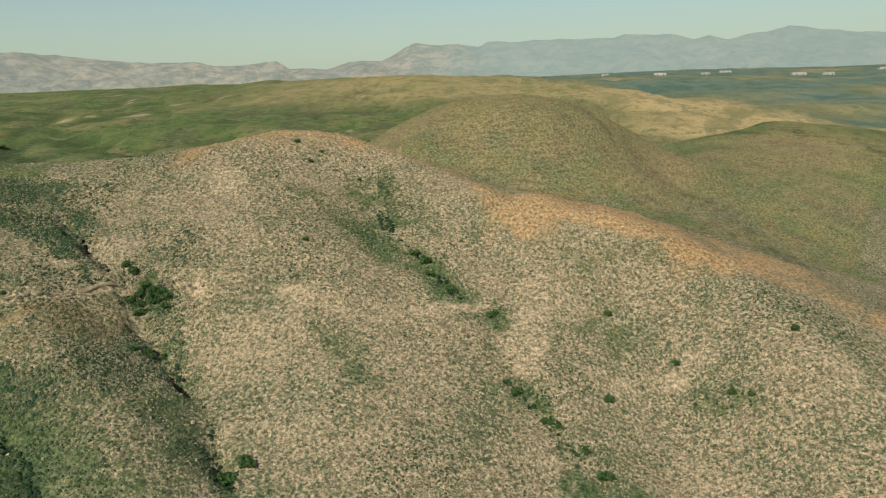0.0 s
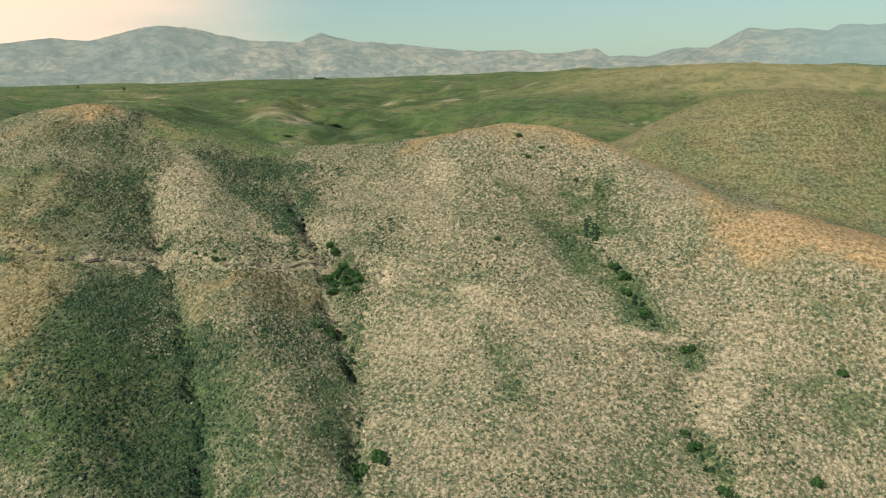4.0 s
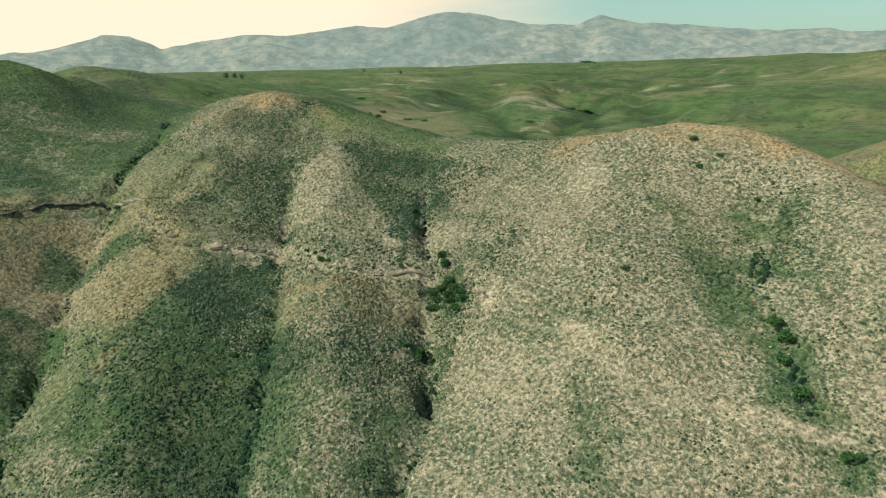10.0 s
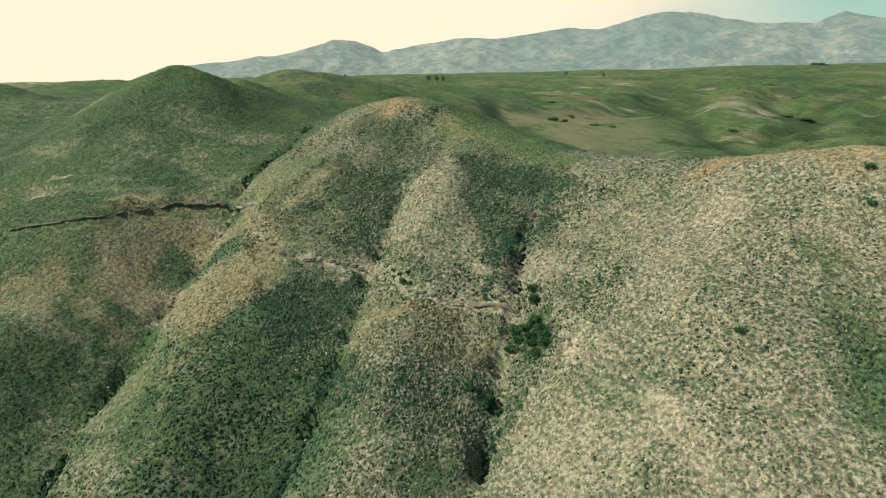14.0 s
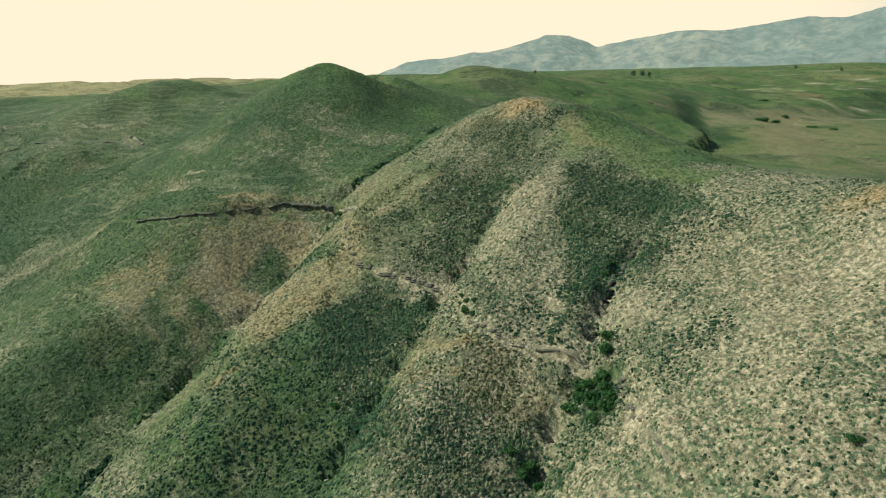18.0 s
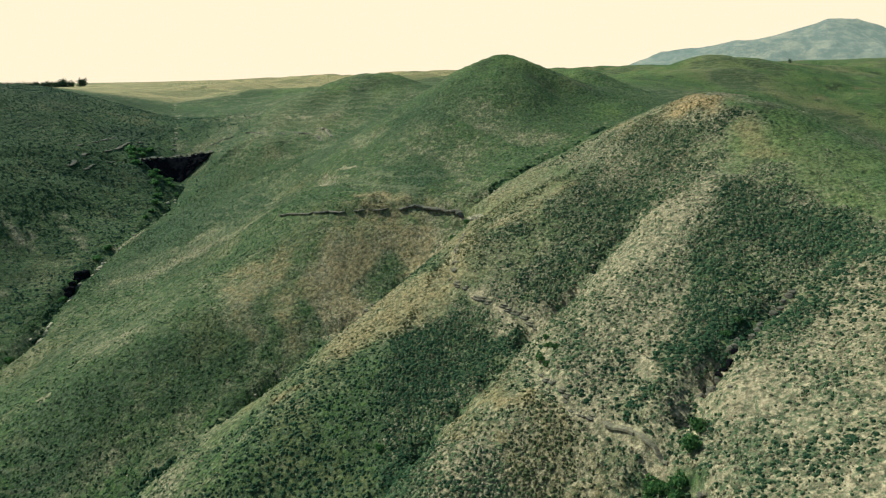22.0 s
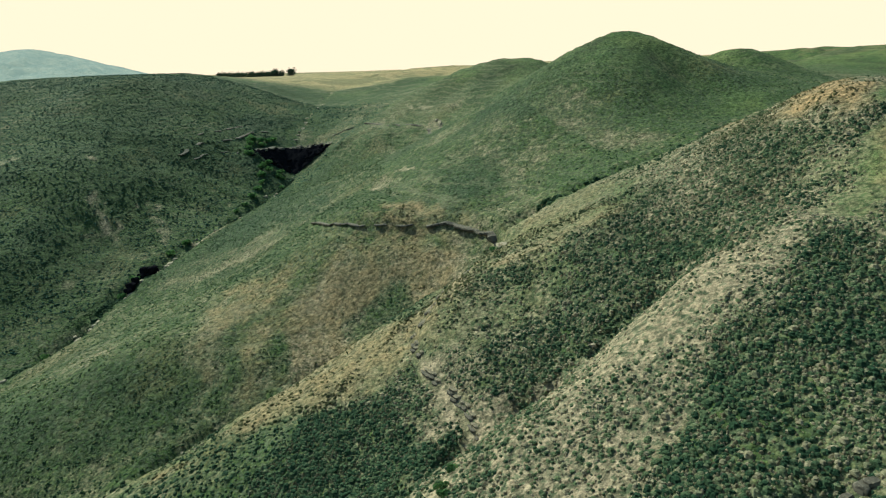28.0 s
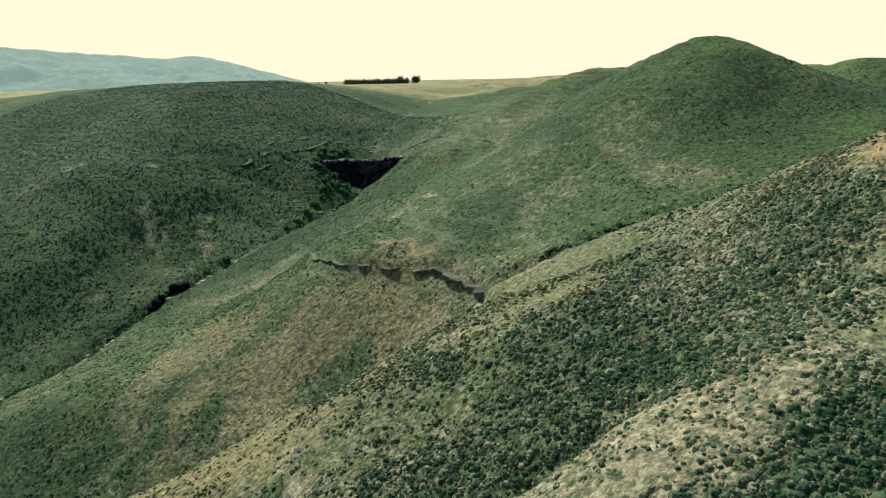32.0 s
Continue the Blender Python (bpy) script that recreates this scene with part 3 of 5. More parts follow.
def ground(x, y, fine=True):
    """The height of the land."""
    x, y = np.asarray(x, float), np.asarray(y, float)
    z = WEIGHTS[-3] + WEIGHTS[-2] * x / 100 + WEIGHTS[-1] * y / 100
    for (kx, ky, _), w in zip(KNOTS, WEIGHTS):
        z = z - w * np.sqrt((x - kx) ** 2 + (y - ky) ** 2 + 9)
    far = np.clip((np.hypot(x + 100, y - 60) - 500) / 2500, 0, 1)
    near = np.clip(1 - (np.hypot(x + 130, y - 40) - 330) / 150, 0, 1)
    for name, (depth, width) in CUTS.items():
        d, u = distance_to(STREAMS[name], x, y)
        wobble = 1 + 0.8 * lattice(u * 31, d * 0, 3)
        z = z - near * depth * wobble * np.exp(-((d / width) ** 2)) * np.clip(u * 3.5, 0.12, 1)
    for name, line in SCARPS.items():
        d = side_of(line, x, y)
        z = z + (0.75 if name == "peak_scarp" else 0.55) * (1 + 0.8 * lattice(x / 5, y / 5, 6)) * np.tanh(d / 0.9) * np.exp(-((d / 6) ** 2))
    if fine:
        z = z + near * (0.9 * fbm(x, y, 28, 3, 5) + 0.22 * fbm(x, y, 4.5, 3, 9))
        z = z + near * (0.55 + 0.6 * np.clip((-175 - x) / 30, 0, 1) * np.clip((70 - y) / 25, 0, 1) + 0.5 * np.clip((-30 - y) / 20, 0, 1)) * ribs(x, y)
        z = z + near * 0.12 * np.sin(z * 5.2 + 1.5 * lattice(x / 14, y / 14, 4))
        for line, depth, width in FAR_DRAWS:
            d, u = distance_to(line, x + 14 * lattice(x / 60, y / 60, 18), y + 14 * lattice(x / 60, y / 60, 19))
            z = z - depth * np.exp(-(d / width)) * np.clip(4 * u, 0, 1)
        for line, rise, width in FAR_BANKS:
            d = side_of(line, x + 16 * lattice(x / 50, y / 50, 28), y + 16 * lattice(x / 50, y / 50, 29))
            z = z + rise * np.tanh(d / width) * np.exp(-((d / 90) ** 2))
        calm = 1 - 0.85 * np.exp(-(((x + 510) / 180) ** 2) - ((y - 470) / 180) ** 2)
        hollow = np.abs(fbm(x + 40 * lattice(x / 90, y / 90, 14), y, 170, 4, 12))
        z = z + calm * (1 - near) * (1 - 0.8 * far) * np.clip((x * -0.6 + y * 0.8 - 60) / 200, 0.1, 1) * (2.0 * fbm(x, y, 150, 4, 11) + 19 * (np.minimum(hollow, 0.55) - 0.3) + 6 * np.minimum(np.abs(fbm(x, y + 25 * lattice(x / 60, y / 60, 16), 62, 3, 17)), 0.5) - 2)
    return z


# ---- building blocks ----
def mesh_of(name, verts, faces, mat, smooth=True, attrs=None):
    """A mesh from arrays; faces all have the same number of corners."""
    verts, faces = np.asarray(verts, np.float32), np.asarray(faces, np.int32)
    me = bpy.data.meshes.new(name)
    me.vertices.add(len(verts))
    me.vertices.foreach_set("co", verts.ravel())
    k = faces.shape[1]
    me.loops.add(faces.size)
    me.loops.foreach_set("vertex_index", faces.ravel())
    me.polygons.add(len(faces))
    me.polygons.foreach_set("loop_start", np.arange(len(faces), dtype=np.int32) * k)
    me.polygons.foreach_set("use_smooth", np.full(len(faces), smooth))
    for key, values in (attrs or {}).items():
        me.attributes.new(key, "FLOAT", "POINT").data.foreach_set("value", np.asarray(values, np.float32))
    me.materials.append(mat)
    me.update(calc_edges=True)
    return me


def part(name, me, parent, m=None, label=""):
    ob = new(name, me)
    ob.parent = parent
    if m is not None:
        ob.matrix_basis = m
    return tagged(ob, label=label)


def grid_faces(rows, cols):
    i = np.arange(rows * cols).reshape(rows, cols)
    return np.stack([i[:-1, :-1], i[:-1, 1:], i[1:, 1:], i[1:, :-1]], -1).reshape(-1, 4)


def spread(lo, hi, step, reach):
    """Even steps from lo to hi, then ever wider ones out to the reach."""
    mid = np.arange(lo, hi + step, step)
    outs, at, s = [], 0.0, step
    while at < reach:
        s *= 1.036
        at += s
        outs.append(at)
    outs = np.array(outs)
    return np.concatenate([lo - outs[::-1], mid, mid[-1] + outs])


# ---- plant cover ----
def blob(x, y, rows):
    """How far points lie inside soft ellipses of x, y, half-length, half-width, heading in degrees."""
    best = np.zeros(np.shape(x))
    for cx, cy, a, b, turn in rows:
        c, s = math.cos(radians(turn)), math.sin(radians(turn))
        u, v = ((x - cx) * c + (y - cy) * s) / a, ((y - cy) * c - (x - cx) * s) / b
        best = np.maximum(best, np.clip(1.35 - np.hypot(u, v), 0, 1))
    return best


# patches of cover: x, y, half-length, half-width, heading
GREEN_EAST = [(-47, 181, 9, 5, 141), (-30, 174, 12, 5, 135), (-10, 159, 7, 5, 124), (1, 137, 6, 3, -154), (-82, 85, 13, 6, 146), (-78, 138, 6, 6, 119), (-82, 90, 9, 8, -167), (-44, 178, 11, 5, 149), (-73, 124, 9, 5, 132), (-20, 167, 4, 3, -148), (1, 136, 5, 3, -158), (23, 154, 6, 4, -150), (48, 138, 7, 4, 134)]
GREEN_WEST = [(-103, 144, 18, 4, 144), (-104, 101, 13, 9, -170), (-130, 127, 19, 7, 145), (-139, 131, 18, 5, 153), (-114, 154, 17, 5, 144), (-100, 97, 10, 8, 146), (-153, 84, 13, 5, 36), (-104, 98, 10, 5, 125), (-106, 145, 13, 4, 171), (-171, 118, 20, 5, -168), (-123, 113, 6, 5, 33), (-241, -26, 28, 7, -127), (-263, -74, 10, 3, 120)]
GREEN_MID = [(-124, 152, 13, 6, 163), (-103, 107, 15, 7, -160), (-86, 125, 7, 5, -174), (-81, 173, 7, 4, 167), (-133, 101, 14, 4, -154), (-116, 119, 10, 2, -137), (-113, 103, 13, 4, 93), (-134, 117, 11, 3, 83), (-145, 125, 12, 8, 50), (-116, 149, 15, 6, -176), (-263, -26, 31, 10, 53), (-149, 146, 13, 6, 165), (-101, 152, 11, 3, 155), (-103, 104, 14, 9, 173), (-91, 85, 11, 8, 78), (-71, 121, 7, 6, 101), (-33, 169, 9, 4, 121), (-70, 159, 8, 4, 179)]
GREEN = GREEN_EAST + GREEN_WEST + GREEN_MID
BARE_EAST = [(-69, 172, 11, 8, 148), (-42, 154, 14, 6, -179), (5, 161, 6, 5, 92), (-44, 133, 13, 4, 126), (-39, 188, 4, 2, -147), (-82, 142, 9, 2, -137), (-62, 146, 6, 2, 175), (-12, 151, 9, 2, -153), (45, 146, 6, 2, 148), (9, 145, 8, 7, -136), (37, 123, 3, 2, 180), (66, 131, 15, 7, 62), (-80, 135, 4, 2, 164), (-52, 158, 6, 2, 176)]
BARE_WEST = [(-124, 139, 19, 4, 137), (-140, 115, 7, 4, -154), (-93, 164, 13, 6, 135), (-129, 143, 7, 2, -160), (-130, 150, 4, 2, 147), (-260, -72, 4, 2, 121), (-297, -76, 12, 2, 35), (-330, -215, 14, 4, 20), (-97, 139, 2, 2, 3), (-113, 140, 4, 3, 162)]
BARE_FAR = [(-575, 660, 90, 16, 135), (-625, 794, 60, 14, 131), (-456, 580, 46, 12, 129)]
BARE_SOUTH = [(-200, -88, 7, 3, 46), (-190, -69, 9, 2, 49), (-186, -56, 4, 2, 47), (-201, -56, 5, 2, 45), (-194, -44, 4, 2, -136), (-153, -43, 3, 2, 154), (-171, 29, 9, 1, 50), (-109, 20, 7, 1, 73), (-196, 49, 9, 2, 46), (-229, -4, 18, 2, 46), (-188, 87, 4, 1, 80), (-305, -15, 14, 3, 75), (-96, 139, 2, 1, -141)]
BARE_MID = [(-122, 139, 13, 3, 165), (-76, 155, 8, 4, 169), (-54, 160, 7, 4, 147), (-108, 119, 12, 3, -165), (-140, 116, 6, 4, 70), (-114, 138, 21, 4, 156), (-84, 127, 10, 5, 71), (-97, 127, 8, 2, 52), (-60, 142, 10, 4, -173), (-84, 152, 7, 4, 156), (-46, 152, 10, 5, 141), (-45, 135, 10, 5, -150), (-42, 163, 6, 4, 118)]
BARE = BARE_EAST + BARE_WEST + BARE_SOUTH + BARE_MID
OCHRE_WEST = [(-156, 71, 15, 10, 80), (-166, 80, 14, 8, 78), (-137, 65, 12, 8, -146), (-123, 48, 20, 8, 48), (-106, 49, 16, 7, 51), (-141, 117, 9, 5, 57), (-144, 48, 17, 9, 65)]
OCHRE = [(-172, 144, 15, 9, -172), (-185, 151, 13, 8, 20), (-62, 201, 16, 8, 30), (-132, 96, 10, 5, 161), (-134, 97, 15, 6, 173), (-114, 83, 9, 5, 169), (-147, 71, 12, 8, 48), (-160, 86, 9, 5, -103), (-95, 125, 5, 3, -154), (30, 177, 21, 20, 43), (75, 182, 25, 19, 58), (17, 187, 31, 11, 106), (65, 279, 56, 11, 75)]
LEDGE_BAND = [(-141, 101), (-128, 103.5), (-121, 111), (-115, 121.5), (-98.6, 124.4), (-90, 130.5), (-84, 138), (-74, 144), (-60, 143), (-50, 144.5), (-38, 144), (-27, 145), (-17.6, 147.4), (-5, 155)]
SPUR_RIBS = [[(-66, 169), (-63, 157), (-64.5, 147), (-72, 143.5)], [(-45, 132), (-41, 125), (-39.5, 118)], [(-74, 160), (-70, 152), (-71, 146)]]
MEADOW = [(-255, 92, 30, 24, 0), (-284, 114, 20, 15, 0), (75, 213, 55, 9, -20), (-136, 168, 9, 5, 164), (-151, 162, 11, 7, 139), (-138, 171, 13, 7, 128), (-127, 177, 8, 5, 100), (-122, 172, 6, 3, 176), (-156, 163, 6, 5, 137), (-229, 131, 13, 7, 179), (-190, 240, 110, 45, 0), (130, 330, 120, 90, 0), (-340, 0, 60, 40, -20), (2, 285, 75, 52, 0)]
# Patches darkening the left hill for shade, and dark scrub on the third spur.
SHADE_SCRUB = [(-205, -70, 45, 20, 42), (-165, -48, 40, 12, 28), (-235, -110, 40, 25, 45), (-260, -13, 24, 10, -137), (-268, 1, 19, 8, -139), (-280, -39, 24, 5, -146)]
OCHRE_FAINT = [(-475, 399, 110, 34, 144), (-528, 499, 80, 24, 140), (-312, -86, 22, 10, 35), (-345, -112, 26, 12, 35), (-296, -78, 12, 6, 40), (-182, 132, 18, 7, -169), (-150, 103, 16, 5, -155), (-153, 160, 8, 6, 157), (2, 283, 64, 48, 0), (130, 330, 70, 60, 0), (-160, 104, 14, 8, -40), (-150, 118, 12, 8, 40)]
RAVINES = [(-560, 430, 16, 12, 60), (-510, 450, 26, 10, -10), (-545, 725, 44, 17, -20), (-420, 603, 36, 13, -15), (-372, 668, 34, 15, 10), (-655, 960, 50, 20, -20), (-338, 844, 34, 14, 0), (-640, 470, 14, 7, 0), (-1020, 1295, 40, 14, -30), (-267, -77, 9, 4, 10), (-250, -53, 16, 6, 35), (-166, -25, 14, 4, 20)]

# cover that ends along a clear line: corners x, y in plan, painted in this order
ZONES = {
    "dense_lower": [
        [(-113, 97), (-114, 121), (-99, 112), (-90, 107), (-78, 96), (-69, 86), (-78, 69), (-90, 80), (-103, 89)],
        [(-119, 101), (-114, 119), (-108, 118), (-89, 111), (-80, 99), (-81, 77), (-99, 80), (-111, 89)]],
    "thin_lower": [[(-89, 106), (-77, 114), (-75, 131), (-65, 128), (-60, 122), (-48, 108), (-64, 90), (-75, 95)]],
    "thin_dome": [
        [(-158, 141), (-140, 150), (-132, 141), (-124, 130), (-132, 120), (-142, 129)],
        [(-151, 134), (-153, 143), (-144, 149), (-134, 144), (-129, 142), (-138, 130), (-141, 123), (-145, 117)],
        [(-125, 144), (-128, 160), (-119, 167), (-107, 157), (-105, 146), (-110, 141)],
        [(-128, 126), (-117, 138), (-110, 140), (-107, 138), (-111, 131)],
        [(-150, 142), (-132, 146), (-118, 148), (-109, 150), (-104, 144), (-112, 142)]],
    "scrub_valley": [
        [(-303, -53), (-281, 9), (-273, 32), (-233, 25), (-205, 16), (-186, 2)],
        [(-147, 21), (-146, 47), (-130, 67), (-110, 63), (-88, 66), (-93, 47)],
        [(-130, 48), (-138, 49), (-135, 61), (-126, 67), (-117, 67), (-112, 60), (-115, 52)],
        [(-132, -20), (-143, -19), (-117, 43), (-108, 50), (-101, 49), (-103, 39)]],
    "straw": [[(-58, 159), (-46, 174), (-30, 162), (-21, 155), (-11, 150), (-24, 147), (-43, 148), (-60, 144)]],
    "pale_facets": [
        [(-137, 148), (-129, 149), (-105, 142), (-92, 140), (-93, 137), (-98, 134), (-109, 130), (-125, 128), (-130, 134), (-132, 141)],
        [(-127, 142), (-132, 144), (-128, 146), (-122, 145), (-116, 142), (-112, 138), (-119, 124), (-123, 126), (-119, 139)],
        [(-100, 160), (-86, 168), (-76, 163), (-77, 150), (-82, 146), (-88, 145)],
        [(-72, 166), (-62, 161), (-64, 147), (-69, 144), (-71, 152)],
        [(-120, 121), (-120, 123), (-104, 128), (-96, 128), (-92, 126), (-103, 124)]],
    "pale_spurs": [
        [(-65, 133), (-63, 138), (-48, 144), (-39, 137), (-23, 121), (-43, 108), (-54, 119)],
        [(-31, 142), (-26, 145), (-21, 141), (-11, 131), (-20, 123), (-27, 131)],
        [(-6, 169), (2, 176), (9, 155), (0, 156), (-6, 158)],
        [(26, 158), (51, 156), (51, 146), (48, 140), (39, 150), (28, 153)]],
    "olive": [
        [(-178, 108), (-164, 101), (-150, 102), (-129, 104), (-131, 112), (-144, 119), (-158, 125), (-174, 122)],
        [(-143, 101), (-127, 103), (-117, 92), (-106, 79), (-99, 70), (-99, 65), (-110, 69), (-135, 87)],
        [(-133, 114), (-168, 97), (-174, 102), (-140, 120), (-132, 117), (-124, 114)]],
    "band": [
        [(-43, 142), (-34, 142), (-27, 137), (-22, 122), (-30, 129), (-38, 134)],
        [(-53, 180), (-39, 178), (-25, 170), (-15, 165), (-11, 158), (-18, 154), (-26, 157), (-40, 169)],
        [(-4, 136), (7, 138), (11, 133), (4, 129), (-2, 132)],
        [(36, 140), (50, 135), (51, 128), (40, 133)],
        [(13, 176), (41, 174), (42, 168), (29, 161), (14, 168)]],
    "brown": [
        [(-108, 118), (-97, 123), (-89, 129), (-82, 139), (-78, 136), (-79, 127), (-84, 119), (-85, 111), (-93, 109)],
        [(-159, 65), (-164, 77), (-166, 90), (-141, 107), (-134, 104), (-117, 90), (-117, 81), (-142, 68)]],
    "scrub_patch": [[(-149, 78), (-156, 82), (-139, 102), (-133, 103), (-146, 80)]],
    "rust": [
        [(-127, 93), (-138, 105), (-131, 109), (-119, 101), (-108, 87), (-109, 80)],
        [(-153, 66), (-156, 74), (-151, 79), (-145, 75)],
        [(-123, 62), (-130, 63), (-140, 56), (-148, 45), (-138, 49), (-127, 56)]],
    "red_crest": [[(46, 275), (52, 277), (61, 260), (57, 244), (50, 243), (52, 258)], [(3, 188), (28, 200), (51, 196), (85, 186), (78, 178), (51, 166), (40, 173), (5, 180)]],
    "herb": [
        [(-129, 153), (-117, 169), (-106, 159), (-100, 151), (-92, 145), (-92, 140), (-105, 143), (-126, 150)],
        [(-22, 167), (-17, 168), (-12, 162), (-1, 154), (-2, 149), (-13, 157)],
        [(5, 133), (12, 131), (20, 124), (23, 121), (17, 120), (11, 126)]],
    "soil": [
        [(-18, 148), (-5, 156), (-3, 154), (-15, 146)],
        [(-1, 152), (9, 155), (12, 145), (9, 138), (2, 139)],
        [(-30, 145.5), (-5, 156), (-4, 153), (-22, 145)],
        [(16, 146), (38, 144), (41, 139), (18, 138)],
        [(40, 150), (49, 145), (48, 140), (42, 144)],
        [(-94, 137), (-97, 138), (-97, 140), (-93, 140)]],
    "grey": [[(-82, 135), (-81, 138), (-73, 134), (-75, 132)], [(-76, 123), (-75, 127), (-72, 129), (-72, 124)]],
    "thicket": [
        [(-82, 139), (-76, 144), (-70, 142), (-74, 137)],
        [(-269, -81), (-277, -73), (-266, -64), (-254, -45), (-236, -32), (-228, -34), (-248, -54), (-258, -65)]],
    "streak_valley": [
        [(-189, -74), (-194, -73), (-186.5, -59), (-182, -46), (-180, -47), (-183, -59)],
        [(-202.5, -61), (-205, -58), (-198, -49), (-192, -36), (-190.7, -40), (-196, -50)],
        [(-176, -111), (-189, -111), (-183, -102), (-174, -102)],
        [(-140, -20.5), (-152, -21.5), (-152, -18.5), (-140, -18)],
        [(-200, -32), (-208, -28), (-207, -25), (-198, -28)]],
    "faint_slabs": [[(-309, -19), (-313, -6), (-323, 12), (-319, 18), (-303, 0), (-302, -14)], [(-304, -46), (-285, 8), (-277, 16), (-290, -35)], [(-301, -14), (-304, -4), (-309, 8), (-303, 13), (-296, 3), (-294, -7)], [(-128, 7), (-141, 11), (-141, 33), (-135, 41), (-124, 40), (-114, 36)], [(-245, -71), (-251, -72), (-250, -66), (-245, -66)], [(-297, -60), (-301, -50), (-298, -32), (-281, -24), (-272, -30), (-284, -46)], [(-306, -86), (-301, -70), (-286, -63), (-284, -68)]],
    "tawny": [
        [(-60, 217), (-20, 222), (20, 212), (50, 203), (100, 198), (150, 290), (70, 335), (-60, 335), (-90, 262)],
        [(-527, 418), (-509, 468), (-495, 489), (-343, 400), (-342, 341), (-452, 361)]],
    "pink_bank": [[(-575, 365), (-590, 432), (-613, 534), (-565, 522), (-525, 470), (-522, 406), (-493, 345)]],
    "tawny_edge": [[(-154, 152), (-143, 158), (-134, 163), (-122, 168), (-128, 172), (-138, 167), (-148, 162), (-158, 155)], [(-520, -250), (-430, -245), (-400, -215), (-440, -130), (-470, -115), (-560, -180)]],
    "sward": [[(-128, 172), (-138, 167), (-149, 161), (-159, 157), (-170, 153), (-176, 158), (-230, 190), (-330, 225), (-400, 290), (-300, 300), (-190, 250), (-130, 190)]],
    "ravine": [[(-640, 380), (-633, 396), (-560, 372), (-489, 346), (-450, 353), (-452, 338), (-490, 328)]],
    "grey_path": [[(-612, 541), (-518, 509), (-432, 471), (-432, 467), (-518, 504), (-612, 536)], [(-553, 624), (-558, 694), (-481, 645), (-505, 622)]],
    "grey_furrow": [[(-410 + 14 * k, 414 - 9 * k), (-424 + 18 * k, 450 - 11 * k), (-420 + 18 * k, 448 - 11 * k), (-406 + 14 * k, 412 - 9 * k)] for k in range(5)],
}
# kind of zone: shares of green, ochre, bare, meadow and lush cover, and how fully they take over
SHARES = {"dense": (0.85, 0.0, 0.0, 0.0, 0.1, 0.82), "scrub": (0.75, 0.0, 0.0, 0.0, 0.1, 0.85), "band": (0.75, 0.0, 0.0, 0.0, 0.06, 0.55), "thin": (0.45, 0.06, 0.0, 0.0, 0.04, 0.6), "straw": (0.05, 0.05, 0.12, 0.0, 0.0, 0.8), "pale": (-0.1, 0.08, 0.46, 0.0, 0.0, 0.9), "olive": (0.4, 0.46, 0.0, 0.5, 0.0, 0.85),
          "brown": (0.2, 0.6, 0.06, 0.05, 0.0, 0.8), "rust": (0.3, 0.62, 0.0, 0.25, 0.0, 0.85), "red": (0.0, 0.85, 0.0, 0.0, 0.0, 0.9), "herb": (0.75, 0.0, 0.0, 0.08, 0.06, 0.68), "soil": (0.05, 0.05, 0.7, 0.0, 0.0, 0.78), "grey": (0.1, 0.0, 0.6, 0.1, 0.0, 0.9), "faint": (0.4, 0.0, 0.35, 0.0, 0.0, 0.6), "streak": (0.2, 0.0, 0.6, 0.0, 0.0, 0.8), "tawny": (0.2, 0.58, 0.0, 0.8, 0.0, 0.9), "pink": (0.3, 0.62, 0.1, 0.5, 0.0, 0.9), "sward": (0.5, 0.3, 0.0, 0.95, 0.0, 0.92), "ravine": (1.0, 0.0, 0.0, 0.3, 0.85, 0.9),
           "thicket": (1.0, 0.0, 0.0, 0.0, 0.8, 0.9)}


def within(x, y, corners, soft):
    """How far points lie inside a closed line: 0 outside, 1 inside, soft over some metres."""
    pts = np.array(corners, float)
    full = np.zeros(x.shape)
    lo, hi = pts.min(0) - 2 * soft, pts.max(0) + 2 * soft
    near = (x > lo[0]) & (x < hi[0]) & (y > lo[1]) & (y < hi[1])
    px, py = x[near], y[near]
    best, odd = np.full(px.shape, 1e9), np.zeros(px.shape, bool)
    for a, b in zip(pts, np.roll(pts, -1, 0)):
        d = b - a
        u = np.clip(((px - a[0]) * d[0] + (py - a[1]) * d[1]) / (d @ d), 0, 1)
        best = np.minimum(best, np.hypot(px - a[0] - u * d[0], py - a[1] - u * d[1]))
        if d[1] != 0:
            odd ^= ((a[1] > py) != (b[1] > py)) & (px < a[0] + (py - a[1]) / d[1] * d[0])
    u = np.clip(np.where(odd, best, -best) / (2 * soft) + 0.5, 0, 1)
    full[near] = u * u * (3 - 2 * u)
    return full


def paint_zones(x, y, shares):
    """Lays the zones over the shares of cover, with a ragged edge."""
    rx = x + 3.0 * lattice(x / 11, y / 11, 97) + 1.7 * lattice(x / 5, y / 5, 91) + 0.8 * lattice(x / 1.7, y / 1.7, 92)
    ry = y + 2.0 * lattice(x / 11, y / 11, 98) + 1.7 * lattice(x / 5, y / 5, 93) + 0.8 * lattice(x / 1.7, y / 1.7, 94)
    for name, lines in ZONES.items():
        kind = name.split("_")[0]
        *target, hold = SHARES[kind]
        soft = 0.7 if kind in ("pale", "soil", "grey", "thicket") else 1.6
        weight = np.zeros(x.shape)
        for corners in lines:
            weight = np.maximum(weight, within(rx, ry, corners, soft))
        weight = hold * weight * np.clip(0.95 + 0.5 * fbm(x, y, 8, 4, 95), 0, 1)
        shares = [s * (1 - weight) + t * weight for s, t in zip(shares, target)]
    return shares


